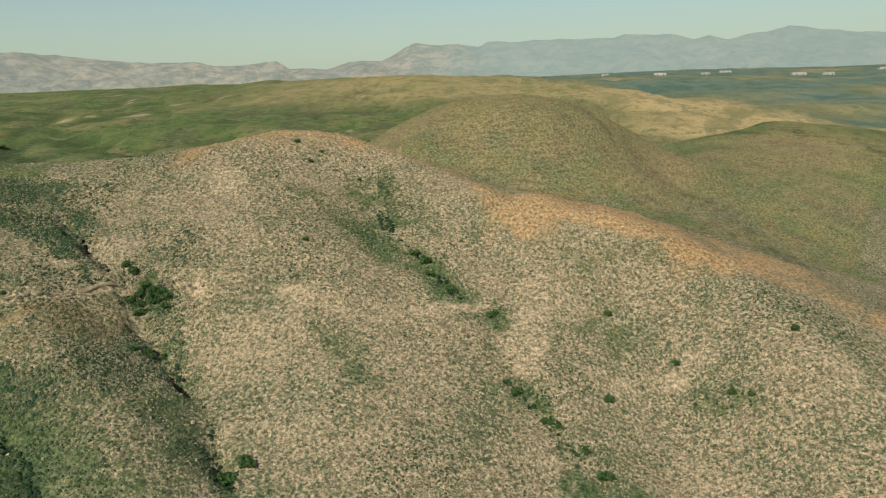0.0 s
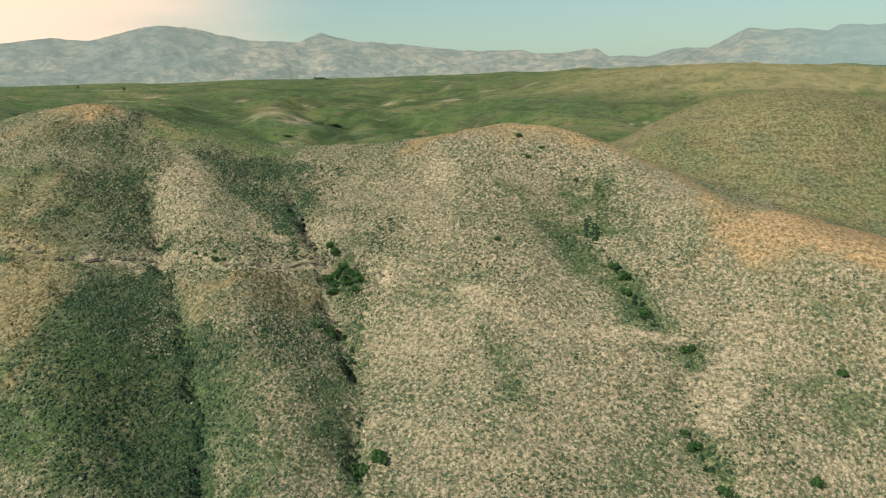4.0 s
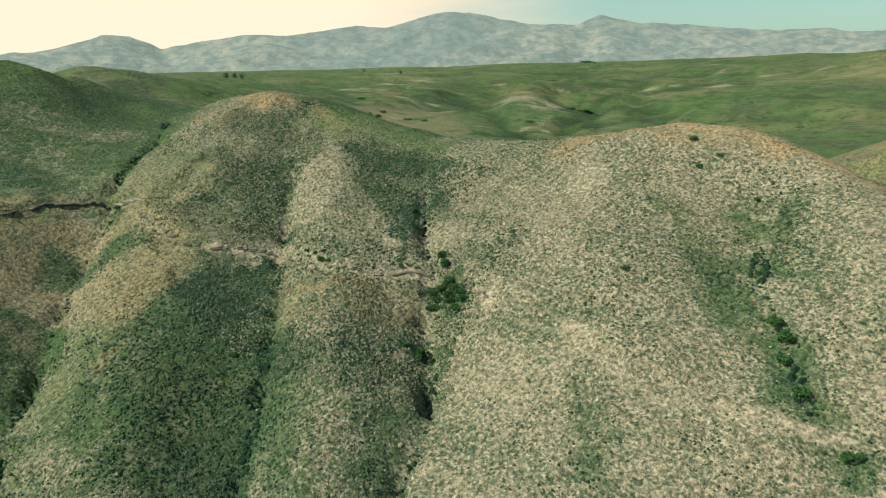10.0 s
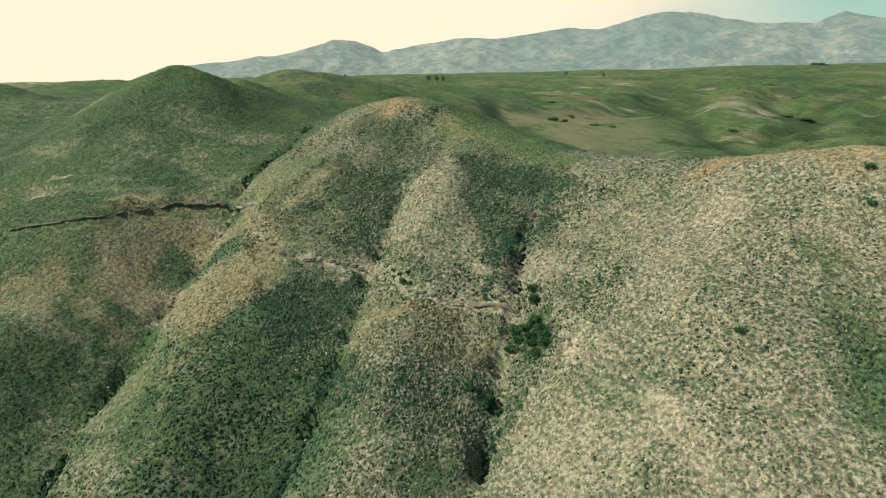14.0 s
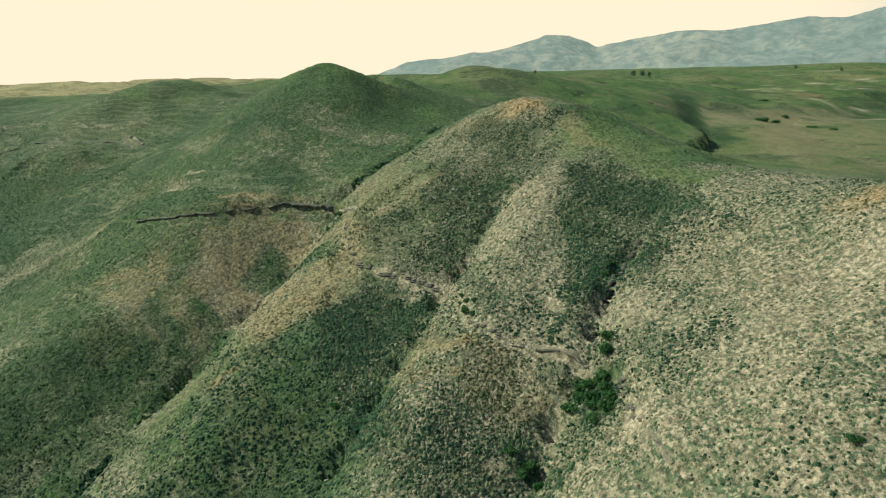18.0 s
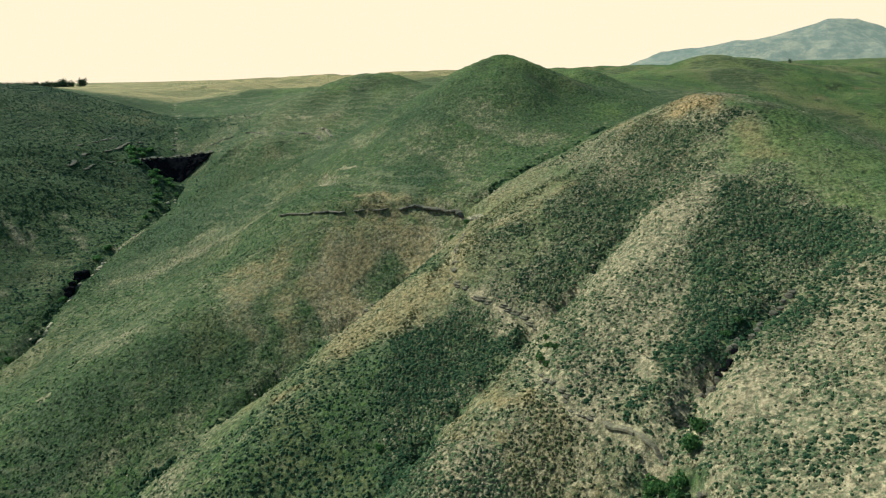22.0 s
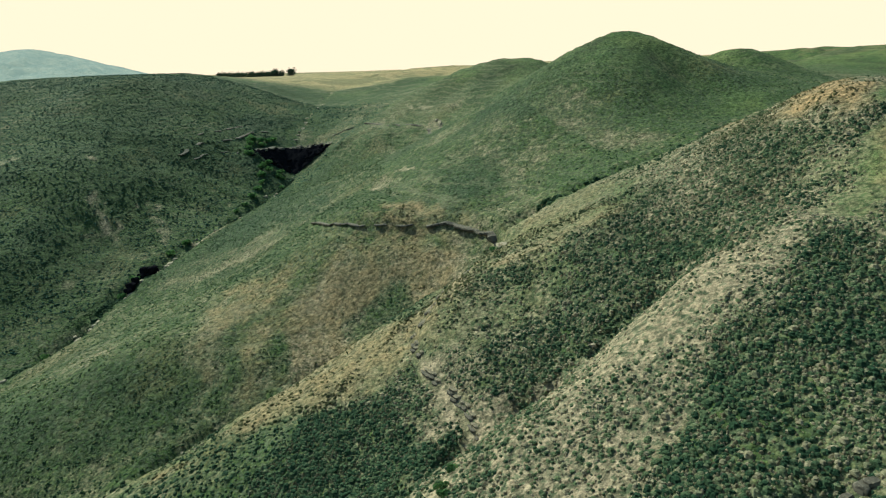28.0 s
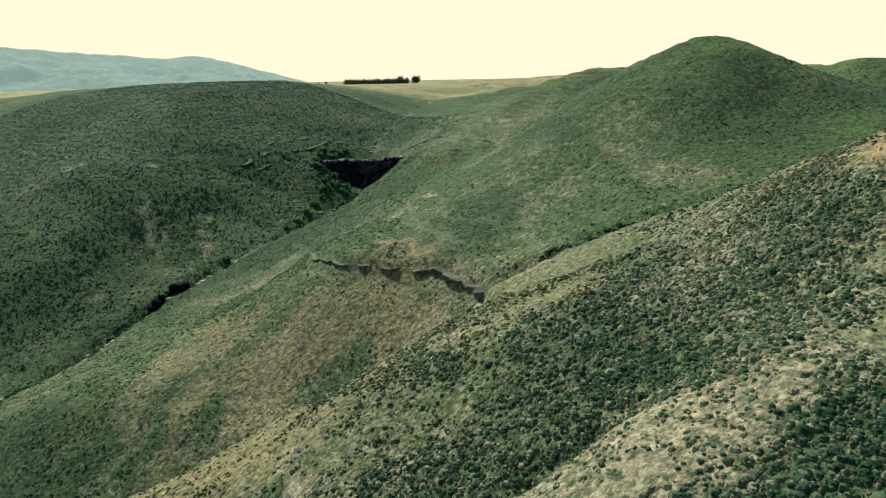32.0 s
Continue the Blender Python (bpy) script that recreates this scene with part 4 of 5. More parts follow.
def cover_at(x, y):
    """Shares of green, ochre, bare, meadow and field cover."""
    ragged_x, ragged_y = x + 8 * lattice(x / 14, y / 14, 21) + 4 * lattice(x / 4, y / 4, 22), y + 8 * lattice(x / 14, y / 14, 23) + 4 * lattice(x / 4, y / 4, 24)
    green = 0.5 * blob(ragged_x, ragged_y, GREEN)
    for name in ("dome_gully", "pale_gully", "middle_gully", "cave_stream", "east_gully"):
        d, _ = distance_to(STREAMS[name], ragged_x, ragged_y)
        green = np.maximum(green, 0.8 * np.exp(-((d / 3.2) ** 2)))
    d, _ = distance_to(CRESTS["ochre_ridge"], ragged_x, ragged_y)
    ochre = np.maximum(0.72 * np.exp(-((d / 9) ** 2)), np.maximum.reduce([0.55 * blob(ragged_x, ragged_y, OCHRE_FAINT), 0.72 * blob(ragged_x, ragged_y, OCHRE), 0.58 * blob(ragged_x, ragged_y, OCHRE_WEST)]))
    bare = np.maximum(0.55 * blob(ragged_x, ragged_y, BARE), np.maximum(0.8 * blob(ragged_x, ragged_y, BARE_SOUTH), 0.62 * blob(x + 30 * lattice(x / 50, y / 50, 50), y + 30 * lattice(x / 50, y / 50, 51), BARE_FAR)))
    d, _ = distance_to(STREAMS["upper_stream"], x, y)
    bare = np.maximum(bare, 0.75 * np.clip(0.7 + lattice(x / 7, y / 7, 29), 0, 1) * np.exp(-(((d + 1.2 * lattice(x / 5, y / 5, 30)) / 1.0) ** 2)))
    reach = np.hypot(x + 110, y - 60)
    meadow = np.maximum(np.clip((reach - 300) / 90, 0, 1), 0.85 * blob(ragged_x, ragged_y, MEADOW))
    meadow = meadow * (1 - np.clip((x + 370) / 60, 0, 1) * np.clip((-130 - y) / 40, 0, 1))
    field = np.clip((reach - 375) / 50, 0, 1) * np.clip((-y - 30) / 60, 0, 1) * np.clip((-350 - x) / 40, 0, 1) + np.clip((x - 250) / 200, 0, 1) * np.clip((reach - 500) / 300, 0, 1)
    west = np.clip((97 - 0.57 * (x + 163) + 0.7 * np.clip(-163 - x, 0, 60) - y + 4 * lattice(x / 9, y / 9, 35)) / 14, 0, 1)
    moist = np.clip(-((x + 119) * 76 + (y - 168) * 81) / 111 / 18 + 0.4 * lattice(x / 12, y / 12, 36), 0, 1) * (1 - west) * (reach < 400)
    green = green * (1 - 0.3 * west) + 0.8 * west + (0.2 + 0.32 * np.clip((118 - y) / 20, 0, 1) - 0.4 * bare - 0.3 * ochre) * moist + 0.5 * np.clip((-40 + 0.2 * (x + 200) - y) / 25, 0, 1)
    for name in ("dome_gully", "pale_gully", "middle_gully"):
        d, u = distance_to(STREAMS[name], x + 1.0 * lattice(x / 5, y / 5, 26), y)
        bare = np.maximum(bare, 0.6 * np.exp(-(((d - 2.8) / 0.8) ** 2)) * np.clip(lattice(u * 23, u * 0 + 3, 27) + 0.35, 0, 1))
    rib = ribs(x, y)
    green = green + 0.3 * rib
    ochre = ochre + 0.4 * np.clip(-rib - 0.15, 0, 1) * west
    south = np.clip((-40 + 0.2 * (x + 200) - y) / 25, 0, 1) * (reach < 420)
    bare = np.maximum(bare, 0.6 * np.clip(-rib - 0.35, 0, 1) * (1 - 0.6 * south))
    ochre = ochre * (1 - south)
    ochre = np.where((x < -95) & (np.hypot(x + 178, y - 147) > 24), np.minimum(ochre, 0.6), ochre)
    d, u = distance_to(LEDGE_BAND, ragged_x * 0.25 + x * 0.75, ragged_y * 0.25 + y * 0.75)
    bare = np.maximum(bare, 0.8 * np.exp(-((d / 1.3) ** 2)) * np.clip(0.75 + lattice(u * 40, u * 0 + 2, 38), 0.2, 1))
    for line in SPUR_RIBS:
        d, u = distance_to(line, ragged_x * 0.2 + x * 0.8, ragged_y * 0.2 + y * 0.8)
        bare = np.maximum(bare, 0.7 * np.exp(-((d / 1.2) ** 2)) * np.clip(0.7 + lattice(u * 20, u * 0 + 5, 39), 0.1, 1))
    for name, line in SCARPS.items():
        d = side_of(line, x, y)
        strength = 0.6 if name in ("shelf_scarp", "spur_scarp") else 0.3
        bare = np.maximum(bare, strength * (1 + 0.6 * lattice(x / 3, y / 3, 28)) * np.exp(-(((d + 1.4) / 1.2) ** 2)))
    ravine = np.abs(fbm(x + 40 * lattice(x / 90, y / 90, 14), y, 170, 4, 12))
    lush = np.maximum(np.clip(1.15 - ravine / 0.09, 0, 1) * np.clip((reach - 340) / 120, 0, 1) * np.clip((1500 - reach) / 400, 0, 1), blob(ragged_x, ragged_y, RAVINES))
    for line, _, width in FAR_DRAWS:
        d, _ = distance_to(line, x + 14 * lattice(x / 60, y / 60, 18), y + 14 * lattice(x / 60, y / 60, 19))
        lush = np.maximum(lush, np.clip(1.2 - d / (0.45 * width) + 0.5 * lattice(x / 22, y / 22, 49), 0, 0.9))
    scar = np.zeros(x.shape)
    for line, _, width in FAR_BANKS:
        d = side_of(line, x + 16 * lattice(x / 50, y / 50, 28), y + 16 * lattice(x / 50, y / 50, 29))
        scar = np.maximum(scar, 0.55 * np.exp(-(((d + 4) / width) ** 2)) * np.clip(0.35 + fbm(x, y, 30, 3, 77), 0, 1))
        lush = np.maximum(lush, 0.85 * np.exp(-(((d + 2.4 * width) / 7) ** 2)) * np.clip(0.1 + 1.4 * fbm(x, y, 40, 3, 78), 0, 1))
    rim = np.exp(-(((ravine - 0.17) / 0.05) ** 2)) * np.clip(fbm(x, y, 45, 3, 34) + 0.25, 0, 1) * np.clip((reach - 340) / 120, 0, 1)
    plain = np.clip((reach - 1330 + 1.35 * np.clip(x - 60, 0, 420) + 90 * fbm(x, y, 200, 3, 46)) / 120, 0, 1) * np.clip((x + 40) / 200, 0, 1) * np.clip(0.9 + fbm(x, y, 260, 3, 37), 0, 1)
    field = np.maximum(field, np.clip((x - 60) / 150, 0, 1) * np.clip((y - 480) / 120, 0, 1))
    field = np.maximum(field, 0.65 * np.clip((y - 930) / 200, 0, 1) * np.clip((x + 560) / 260, 0, 1) * (1 - plain))
    # Dark cover on the left hill also paints in its shade.
    lush = np.maximum(lush * (1 - field) * (1 - plain), 0.55 * blob(ragged_x, ragged_y, SHADE_SCRUB))
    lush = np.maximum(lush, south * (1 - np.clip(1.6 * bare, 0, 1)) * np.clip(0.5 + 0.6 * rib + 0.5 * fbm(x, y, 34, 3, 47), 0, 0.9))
    field = field * (1 - plain)
    green, ochre, bare, meadow, lush = paint_zones(x, y, [green, ochre, bare, meadow, lush])
    return green, ochre, np.maximum.reduce([bare, 0.9 * rim, scar]), meadow, np.clip(field, 0, 1), lush, plain


# ---- the land, one sheet out to the horizon ----
gx, gy = spread(-340, 95, 1.5, 4700), spread(-185, 295, 1.5, 4600)
X, Y = np.meshgrid(gx, gy)
x_flat, y_flat = X.ravel(), Y.ravel()
z_flat = ground(x_flat, y_flat)
Z = z_flat.reshape(X.shape)
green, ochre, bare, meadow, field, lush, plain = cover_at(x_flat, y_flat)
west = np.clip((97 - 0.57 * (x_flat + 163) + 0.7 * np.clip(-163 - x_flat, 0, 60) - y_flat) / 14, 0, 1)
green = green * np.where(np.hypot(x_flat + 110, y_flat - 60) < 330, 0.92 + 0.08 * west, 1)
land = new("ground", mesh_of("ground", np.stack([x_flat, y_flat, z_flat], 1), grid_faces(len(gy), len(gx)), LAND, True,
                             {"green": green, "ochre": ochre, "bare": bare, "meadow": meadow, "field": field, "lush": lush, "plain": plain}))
tagged(land, "dry grassy hills cut by stream gullies", "hillside", kind="structure")


def surface(x, y):
    """The height of the land's sheet itself, by its own squares."""
    x, y = np.asarray(x, float), np.asarray(y, float)
    i, j = np.clip(np.searchsorted(gx, x) - 1, 0, len(gx) - 2), np.clip(np.searchsorted(gy, y) - 1, 0, len(gy) - 2)
    u, v = (x - gx[i]) / (gx[i + 1] - gx[i]), (y - gy[j]) / (gy[j + 1] - gy[j])
    low, high = Z[j, i] * (1 - u) + Z[j, i + 1] * u, Z[j + 1, i] * (1 - u) + Z[j + 1, i + 1] * u
    return low * (1 - v) + high * v


# ---- mountains all round the horizon: heading in degrees, height over the eye in degrees ----
SKYLINE_NORTH = [(-60, 2.2), (-40, 2.4), (-27, 2.7), (-23.6, 3.1), (-21.8, 3.45), (-17.8, 2.7), (-16.3, 3.05), (-15.3, 2.8), (-13.5, 3.35), (-10.2, 3.5), (-9.4, 3.2), (-2.6, 3.3), (0.5, 3.4), (1.1, 3.0), (6.5, 3.35), (9.1, 2.15), (11.7, 2.1), (13.5, 1.55), (16.4, 1.7), (17.4, 2.3), (22, 1.9), (23.5, 2.35), (28, 2.35), (31.8, 2.75), (35, 3.2)]
SKYLINE_WEST = [(36.3, 3.15), (39.2, 3.9), (41, 3.25), (44, 3.3), (47, 3.75), (49.4, 4.4), (52, 4.25), (56, 3.4), (58.4, 3.6), (61.5, 3.0), (64, 2.9), (67, 2.9), (69, 2.6), (71.5, 2.3), (73.1, 1.95), (75.2, 3.0), (77.1, 2.85), (80.2, 2.15), (84.6, 1.5), (88, 1.15), (90.4, 0.25), (93.4, -0.4), (100, -0.8)]
SKYLINE_SOUTH = [(112, -0.9), (115.9, -0.7), (118.2, -0.5), (120.5, -0.9), (130, -1.2), (140, -0.6), (143.7, 0.45), (145, 0.75), (148.7, 1.85), (150.8, 2.35), (154.8, 2.4), (160.7, 2.85), (164, 3.25), (172, 3.2), (190, 2.6), (230, 1.8), (270, 1.6), (300, 2.2)]


def mountains():
    line = np.array(SKYLINE_NORTH + SKYLINE_WEST + SKYLINE_SOUTH)
    head = np.arange(-60, 300, 0.2)
    steps = np.r_[np.linspace(0, 1, 46), np.linspace(1.06, 1.3, 5)]
    lift = np.interp(head, line[:, 0], line[:, 1]) + (0.09 * fbm(head, head * 0 + 2, 1.6, 4, 48)) * np.clip(np.interp(head, line[:, 0], line[:, 1]), 0, 1)
    top = 4250 + 180 * fbm(head, head * 0, 9, 3, 31)
    foot = 2900 + 350 * fbm(head, head * 0 + 5, 13, 3, 33)
    h, s = np.meshgrid(head, steps)
    far = foot + (top - foot) * s
    x, y = -np.sin(np.radians(h)) * far - 30, np.cos(np.radians(h)) * far + 90
    low = ground(x, y, False) - 35
    peak = 100 + np.tan(np.radians(lift)) * top
    rise = np.where(s <= 1, 0.62 * s ** 1.35 + 0.38 * np.clip((s - 0.55) / 0.45, 0, 1) ** 1.6, 1 - (s - 1) * 2.2)
    crag = 1 - np.abs(fbm(x, y + 120 * lattice(x / 300, y / 300, 43), 380, 6, 41))
    z = low + (peak - low) * rise + 95 * (crag - 0.72) * np.clip(4 * s * (1.02 - s), 0, 1) * np.clip((lift + 1.0) / 3, 0.05, 1)
    # Bluer painted haze towards the north and, less, the south.
    haze_blue = np.maximum(np.clip((9 - h) / 10, 0, 1), 0.55 * np.clip((h - 105) / 15, 0, 1))
    return np.stack([x.ravel(), y.ravel(), z.ravel()], 1), grid_faces(len(steps), len(head)), haze_blue.ravel()


v, fc, haze_blue = mountains()
tagged(new("backdrop", mesh_of("backdrop", v, fc, MOUNTAIN, True, {"haze_blue": haze_blue})), "rocky mountain range with haze painted as a pale glow", "mountains", kind="structure")


# ---- scrub: low shrubs over the slopes ----
def shrub_shapes(sides):
    """Some low domes of uneven outline: points and triangles."""
    made = []
    rng = np.random.default_rng(7)
    for _ in range(10):
        ring = np.linspace(0, 2 * np.pi, sides, endpoint=False)
        v = [(0, 0, 0.95 + 0.2 * rng.random())]
        for r0, z0 in ((0.62, 0.72), (1.0, 0.05)):
            r = r0 * (0.72 + 0.56 * rng.random(sides))
            v += list(zip(r * np.cos(ring + r0), r * np.sin(ring + r0), z0 + 0.22 * (rng.random(sides) - 0.5) * (z0 > 0.5) - 0.15 * (z0 < 0.5)))
        f = [(0, 1 + k, 1 + (k + 1) % sides) for k in range(sides)]
        for k in range(sides):
            a, b, c, d = 1 + k, 1 + (k + 1) % sides, 1 + sides + k, 1 + sides + (k + 1) % sides
            f += [(a, c, d), (a, d, b)]
        made.append((np.array(v), np.array(f)))
    return made


SHAPES = {n: shrub_shapes(n) for n in (4, 5)}


def scrub(name, label, lo, hi, count, size, seed, keep, sides=5, leafy=None, slim=(0.5, 0.95)):
    rng = np.random.default_rng(seed)
    x, y = rng.uniform(lo[0], hi[0], count), rng.uniform(lo[1], hi[1], count)
    green, ochre, bare, meadow, _, _, _ = cover_at(x, y)
    lush = np.clip(green + 0.5 * fbm(x, y, 14, 3, 51), -0.3, 1)
    chance = np.clip(0.6 + 0.5 * lush - 0.85 * np.clip(bare, 0, 1) - 0.6 * np.clip(ochre, 0, 1) - 0.95 * meadow + 0.24 * fbm(x, y, 6, 3, 53), 0.03, 1)
    step = surface(x, y) + 0.8 * lattice(x / 11, y / 11, 55)
    chance = chance * np.clip(0.88 + 0.2 * np.sin(step * 3.6) * np.clip(0.3 + lattice(x / 25, y / 25, 56), 0, 1), 0, 1.2)
    step = np.full(count, 9.0)
    for line in SCARPS.values():
        step = np.minimum(step, np.abs(side_of(line, x, y) + 0.6))
    inside = (rng.random(count) < chance) & keep(x, y) & (step > 0.8)
    x, y, lush, ochre = x[inside], y[inside], lush[inside], ochre[inside]
    n = len(x)
    z = surface(x, y)
    wide = size * np.clip(rng.lognormal(-0.15, 0.3, n), 0.4, 1.6) * (1 + 0.35 * lush - 0.25 * np.clip(ochre, 0, 1))
    tall = wide * rng.uniform(*slim, n)
    turn = rng.uniform(0, 2 * np.pi, n)
    kind = rng.integers(0, len(SHAPES[sides]), n)
    verts, faces, shade, tinge, at = [], [], [], [], 0
    for k, (sv, sf) in enumerate(SHAPES[sides]):
        m = kind == k
        c, s = np.cos(turn[m])[:, None], np.sin(turn[m])[:, None]
        vx = x[m][:, None] + wide[m][:, None] * (c * sv[:, 0] - s * sv[:, 1])
        vy = y[m][:, None] + wide[m][:, None] * (s * sv[:, 0] + c * sv[:, 1])
        vz = z[m][:, None] + tall[m][:, None] * sv[:, 2]
        verts.append(np.stack([vx, vy, vz], -1).reshape(-1, 3))
        faces.append((np.arange(m.sum())[:, None, None] * len(sv) + sf + at).reshape(-1, 3))
        shade.append(np.repeat(lush[m], len(sv)))
        tinge.append(np.repeat(ochre[m], len(sv)))
        at += m.sum() * len(sv)
    ob = new(name, mesh_of(name, np.concatenate(verts), np.concatenate(faces), leafy or SHRUB, False, {"lush": np.concatenate(shade), "warm": np.concatenate(tinge)}))
    return tagged(ob, label, "shrubs", kind="stuff")


def dome_side(x, y):
    return y > 98 - 0.57 * (x + 163) - 0.25 * np.clip(-163 - x, 0, 60) + np.clip(-163 - x, 0, 60) * 0.95


def near_spur(x, y):
    return np.hypot((x + 118) / 58, (y - 135) / 38) < 1 + 0.06 * lattice(x / 5, y / 5, 72)


def near_gully(x, y):
    d = np.full(x.shape, 1e9)
    for name in ("dome_gully", "pale_gully", "middle_gully", "cave_stream", "east_gully"):
        r, u = distance_to(STREAMS[name], x, y)
        d = np.minimum(d, r + 6 * (u < 0.06))
    return d < 0.4 + 1.5 * lattice(x / 6, y / 6, 71)


scrub("scrub", "grey-green low shrubs on dry spurs", (-225, 20), (92, 225), 215000, 0.2, 61, lambda x, y: dome_side(x, y) & ~near_spur(x, y) & (surface(x, y) > 24))
scrub("scrub", "small shrubs and pale tufts on the near spur", (-178, 92), (-60, 176), 105000, 0.235, 64, lambda x, y: dome_side(x, y) & near_spur(x, y) & (surface(x, y) > 24))
scrub("grass_tufts", "pale dry grass tufts between the shrubs", (-178, 92), (-60, 176), 90000, 0.12, 66, lambda x, y: dome_side(x, y) & near_spur(x, y) & (surface(x, y) > 24), 4, TUFT, (0.7, 1.5))
scrub("scrub", "olive low shrubs below the pointed hill", (-345, -60), (-70, 140), 105000, 0.2, 62, lambda x, y: ((surface(x, y) < 74) | (lattice(x * 7.3, y * 7.1, 88) > 0.3)) & ~dome_side(x, y) & (y > -30 + 0.1 * (x + 200)) & (surface(x, y) > 24), 4, OLIVE, (0.3, 0.6))
scrub("scrub", "low shrubs coloured dark for the shade of the valley side", (-345, -290), (-70, -10), 75000, 0.3, 63, lambda x, y: (y <= -30 + 0.1 * (x + 200)) & (surface(x, y) > 30), 4, VALLEY, (0.3, 0.6))
scrub("scrub", "bushes in the gully beds coloured dark for shade", (-330, -100), (40, 190), 300000, 0.42, 65, near_gully, 5, GULLY)


# ---- stone and leaf shapes that things share ----
def stone_mesh(name, seed, mat):
    rng = random.Random(seed)
    bm = bmesh.new()
    bmesh.ops.create_cube(bm, size=1.0)
    bmesh.ops.bevel(bm, geom=list(bm.edges), offset=0.2, segments=1, affect="EDGES")
    for v in bm.verts:
        v.co += Vector([rng.uniform(-0.1, 0.1) for _ in range(3)])
    me = bpy.data.meshes.new(name)
    bm.to_mesh(me)
    bm.free()
    me.materials.append(mat)
    return me


STONES = [stone_mesh("stone", k, STONE) for k in range(6)]
LEDGE_STONES = [stone_mesh("stone", 60 + k, LEDGE_STONE) for k in range(4)]
SHADE_STONES = [stone_mesh("stone", 40 + k, SHADE_STONE) for k in range(5)]
DARK_STONES = [stone_mesh("stone", 20 + k, DARK_STONE) for k in range(5)]


def leaf_cloud(name, mat, count, leaf, seed, lobes=5, tall=0.75, base=0.1):
    """A crown of many small leaf clumps over some lobes: one metre of radius, resting on the ground."""
    rng = np.random.default_rng(seed)
    mid = np.stack([rng.uniform(-0.5, 0.5, lobes), rng.uniform(-0.5, 0.5, lobes), base + tall * rng.uniform(0.25, 0.62, lobes)], 1)
    rad = rng.uniform(0.34, 0.55, lobes)
    pick = rng.integers(0, lobes, count)
    way = rng.normal(size=(count, 3))
    way /= np.linalg.norm(way, axis=1)[:, None]
    at = mid[pick] + way * (rad[pick] * rng.uniform(0.6, 1.08, count))[:, None] * np.array([1, 1, tall])
    at[:, 2] = np.maximum(at[:, 2], base + 0.02)
    side = np.cross(way + rng.normal(scale=0.6, size=(count, 3)), rng.normal(size=(count, 3)))
    side /= np.linalg.norm(side, axis=1)[:, None]
    over = np.cross(side, way + rng.normal(scale=0.5, size=(count, 3)))
    over /= np.linalg.norm(over, axis=1)[:, None]
    s = leaf * rng.uniform(0.6, 1.4, count)[:, None]
    v = np.stack([at - side * s, at + over * s * 0.7 + way * s * 0.35, at + side * s, at - over * s * 0.7 + way * s * 0.2], 1).reshape(-1, 3)
    return mesh_of(name, v, np.arange(count * 4).reshape(-1, 4), mat, False)


def taper(name, mat, lower, upper, r0, r1, sides=6):
    """A tapered limb between two points."""
    lower, upper = Vector(lower), Vector(upper)
    turn = (upper - lower).to_track_quat("Z", "Y")
    v = []
    for centre, r in ((lower, r0), (lower.lerp(upper, 0.5) + Vector((0.06, -0.04, 0)) * r0 * 8, (r0 + r1) / 2), (upper, r1)):
        v += [centre + turn @ Vector((r * math.cos(2 * math.pi * k / sides), r * math.sin(2 * math.pi * k / sides), 0)) for k in range(sides)]
    f = [(j * sides + k, j * sides + (k + 1) % sides, (j + 1) * sides + (k + 1) % sides, (j + 1) * sides + k) for j in range(2) for k in range(sides)]
    return mesh_of(name, [tuple(p) for p in v], f, mat)


def height(x, y):
    return float(surface(np.array([x]), np.array([y]))[0])


# ---- bushes ----
def bush(seed, lobes, leaf):
    rng = random.Random(seed)
    ob = tagged(new("bush"), "dense dark-green bush standing in low scrub", "bush", "bushes on the slopes")
    part("crown", leaf_cloud("crown", BUSH, 420, leaf, seed, lobes), ob)
    for _ in range(4):
        a = rng.uniform(0, 6.28)
        part("stem", taper("stem", BARK, (0.06 * math.cos(a), 0.06 * math.sin(a), -0.15), (0.4 * math.cos(a), 0.4 * math.sin(a), 0.5), 0.05, 0.02, 5), ob)
    return ob


# x, y, width and height in metres
BUSHES_EAST = [(-21, 166, 2.6, 2.4), (-18, 164, 3.2, 2.2), (-17, 161, 2.2, 1.6), (-12, 157, 2.6, 1.8), (-2, 152, 2.8, 2.2), (1, 137, 2.0, 1.5), (3, 135, 2.6, 1.7), (9, 130, 2.4, 1.7), (11, 129, 2.0, 1.4), (16, 124, 2.3, 1.6), (19, 119, 2.8, 2.0), (22, 137, 1.9, 1.7), (38, 147, 2.1, 1.8), (24, 156, 2.2, 1.7), (61, 144, 1.9, 1.5), (47, 137, 1.8, 1.4), (50, 135, 1.6, 1.2), (-39, 190, 1.5, 1.1)]
BUSHES_MID = [(-45, 108, 3.0, 2.2), (-48, 106, 3.4, 2.6), (-73, 130, 2.8, 2.2), (-70, 131, 2.0, 1.6), (-81, 143, 2.2, 2.2), (-83, 144, 1.8, 1.6), (-79, 139, 3.0, 2.0), (-76, 140, 2.4, 1.7), (-77, 137, 2.6, 1.7), (-78, 142, 2.1, 1.5), (-100, 124, 1.7, 1.6), (-102, 126, 1.4, 0.9), (-94.5, 101, 1.5, 1.2), (-57, 195, 1.9, 1.2), (-50, 194, 1.7, 1.0), (-52, 190, 1.6, 1.0), (-46, 158, 1.5, 0.9), (-161, 99, 1.8, 1.3), (-158, 96, 1.6, 1.3), (-101, 150, 1.3, 1.0), (-98, 148, 1.3, 0.9)]
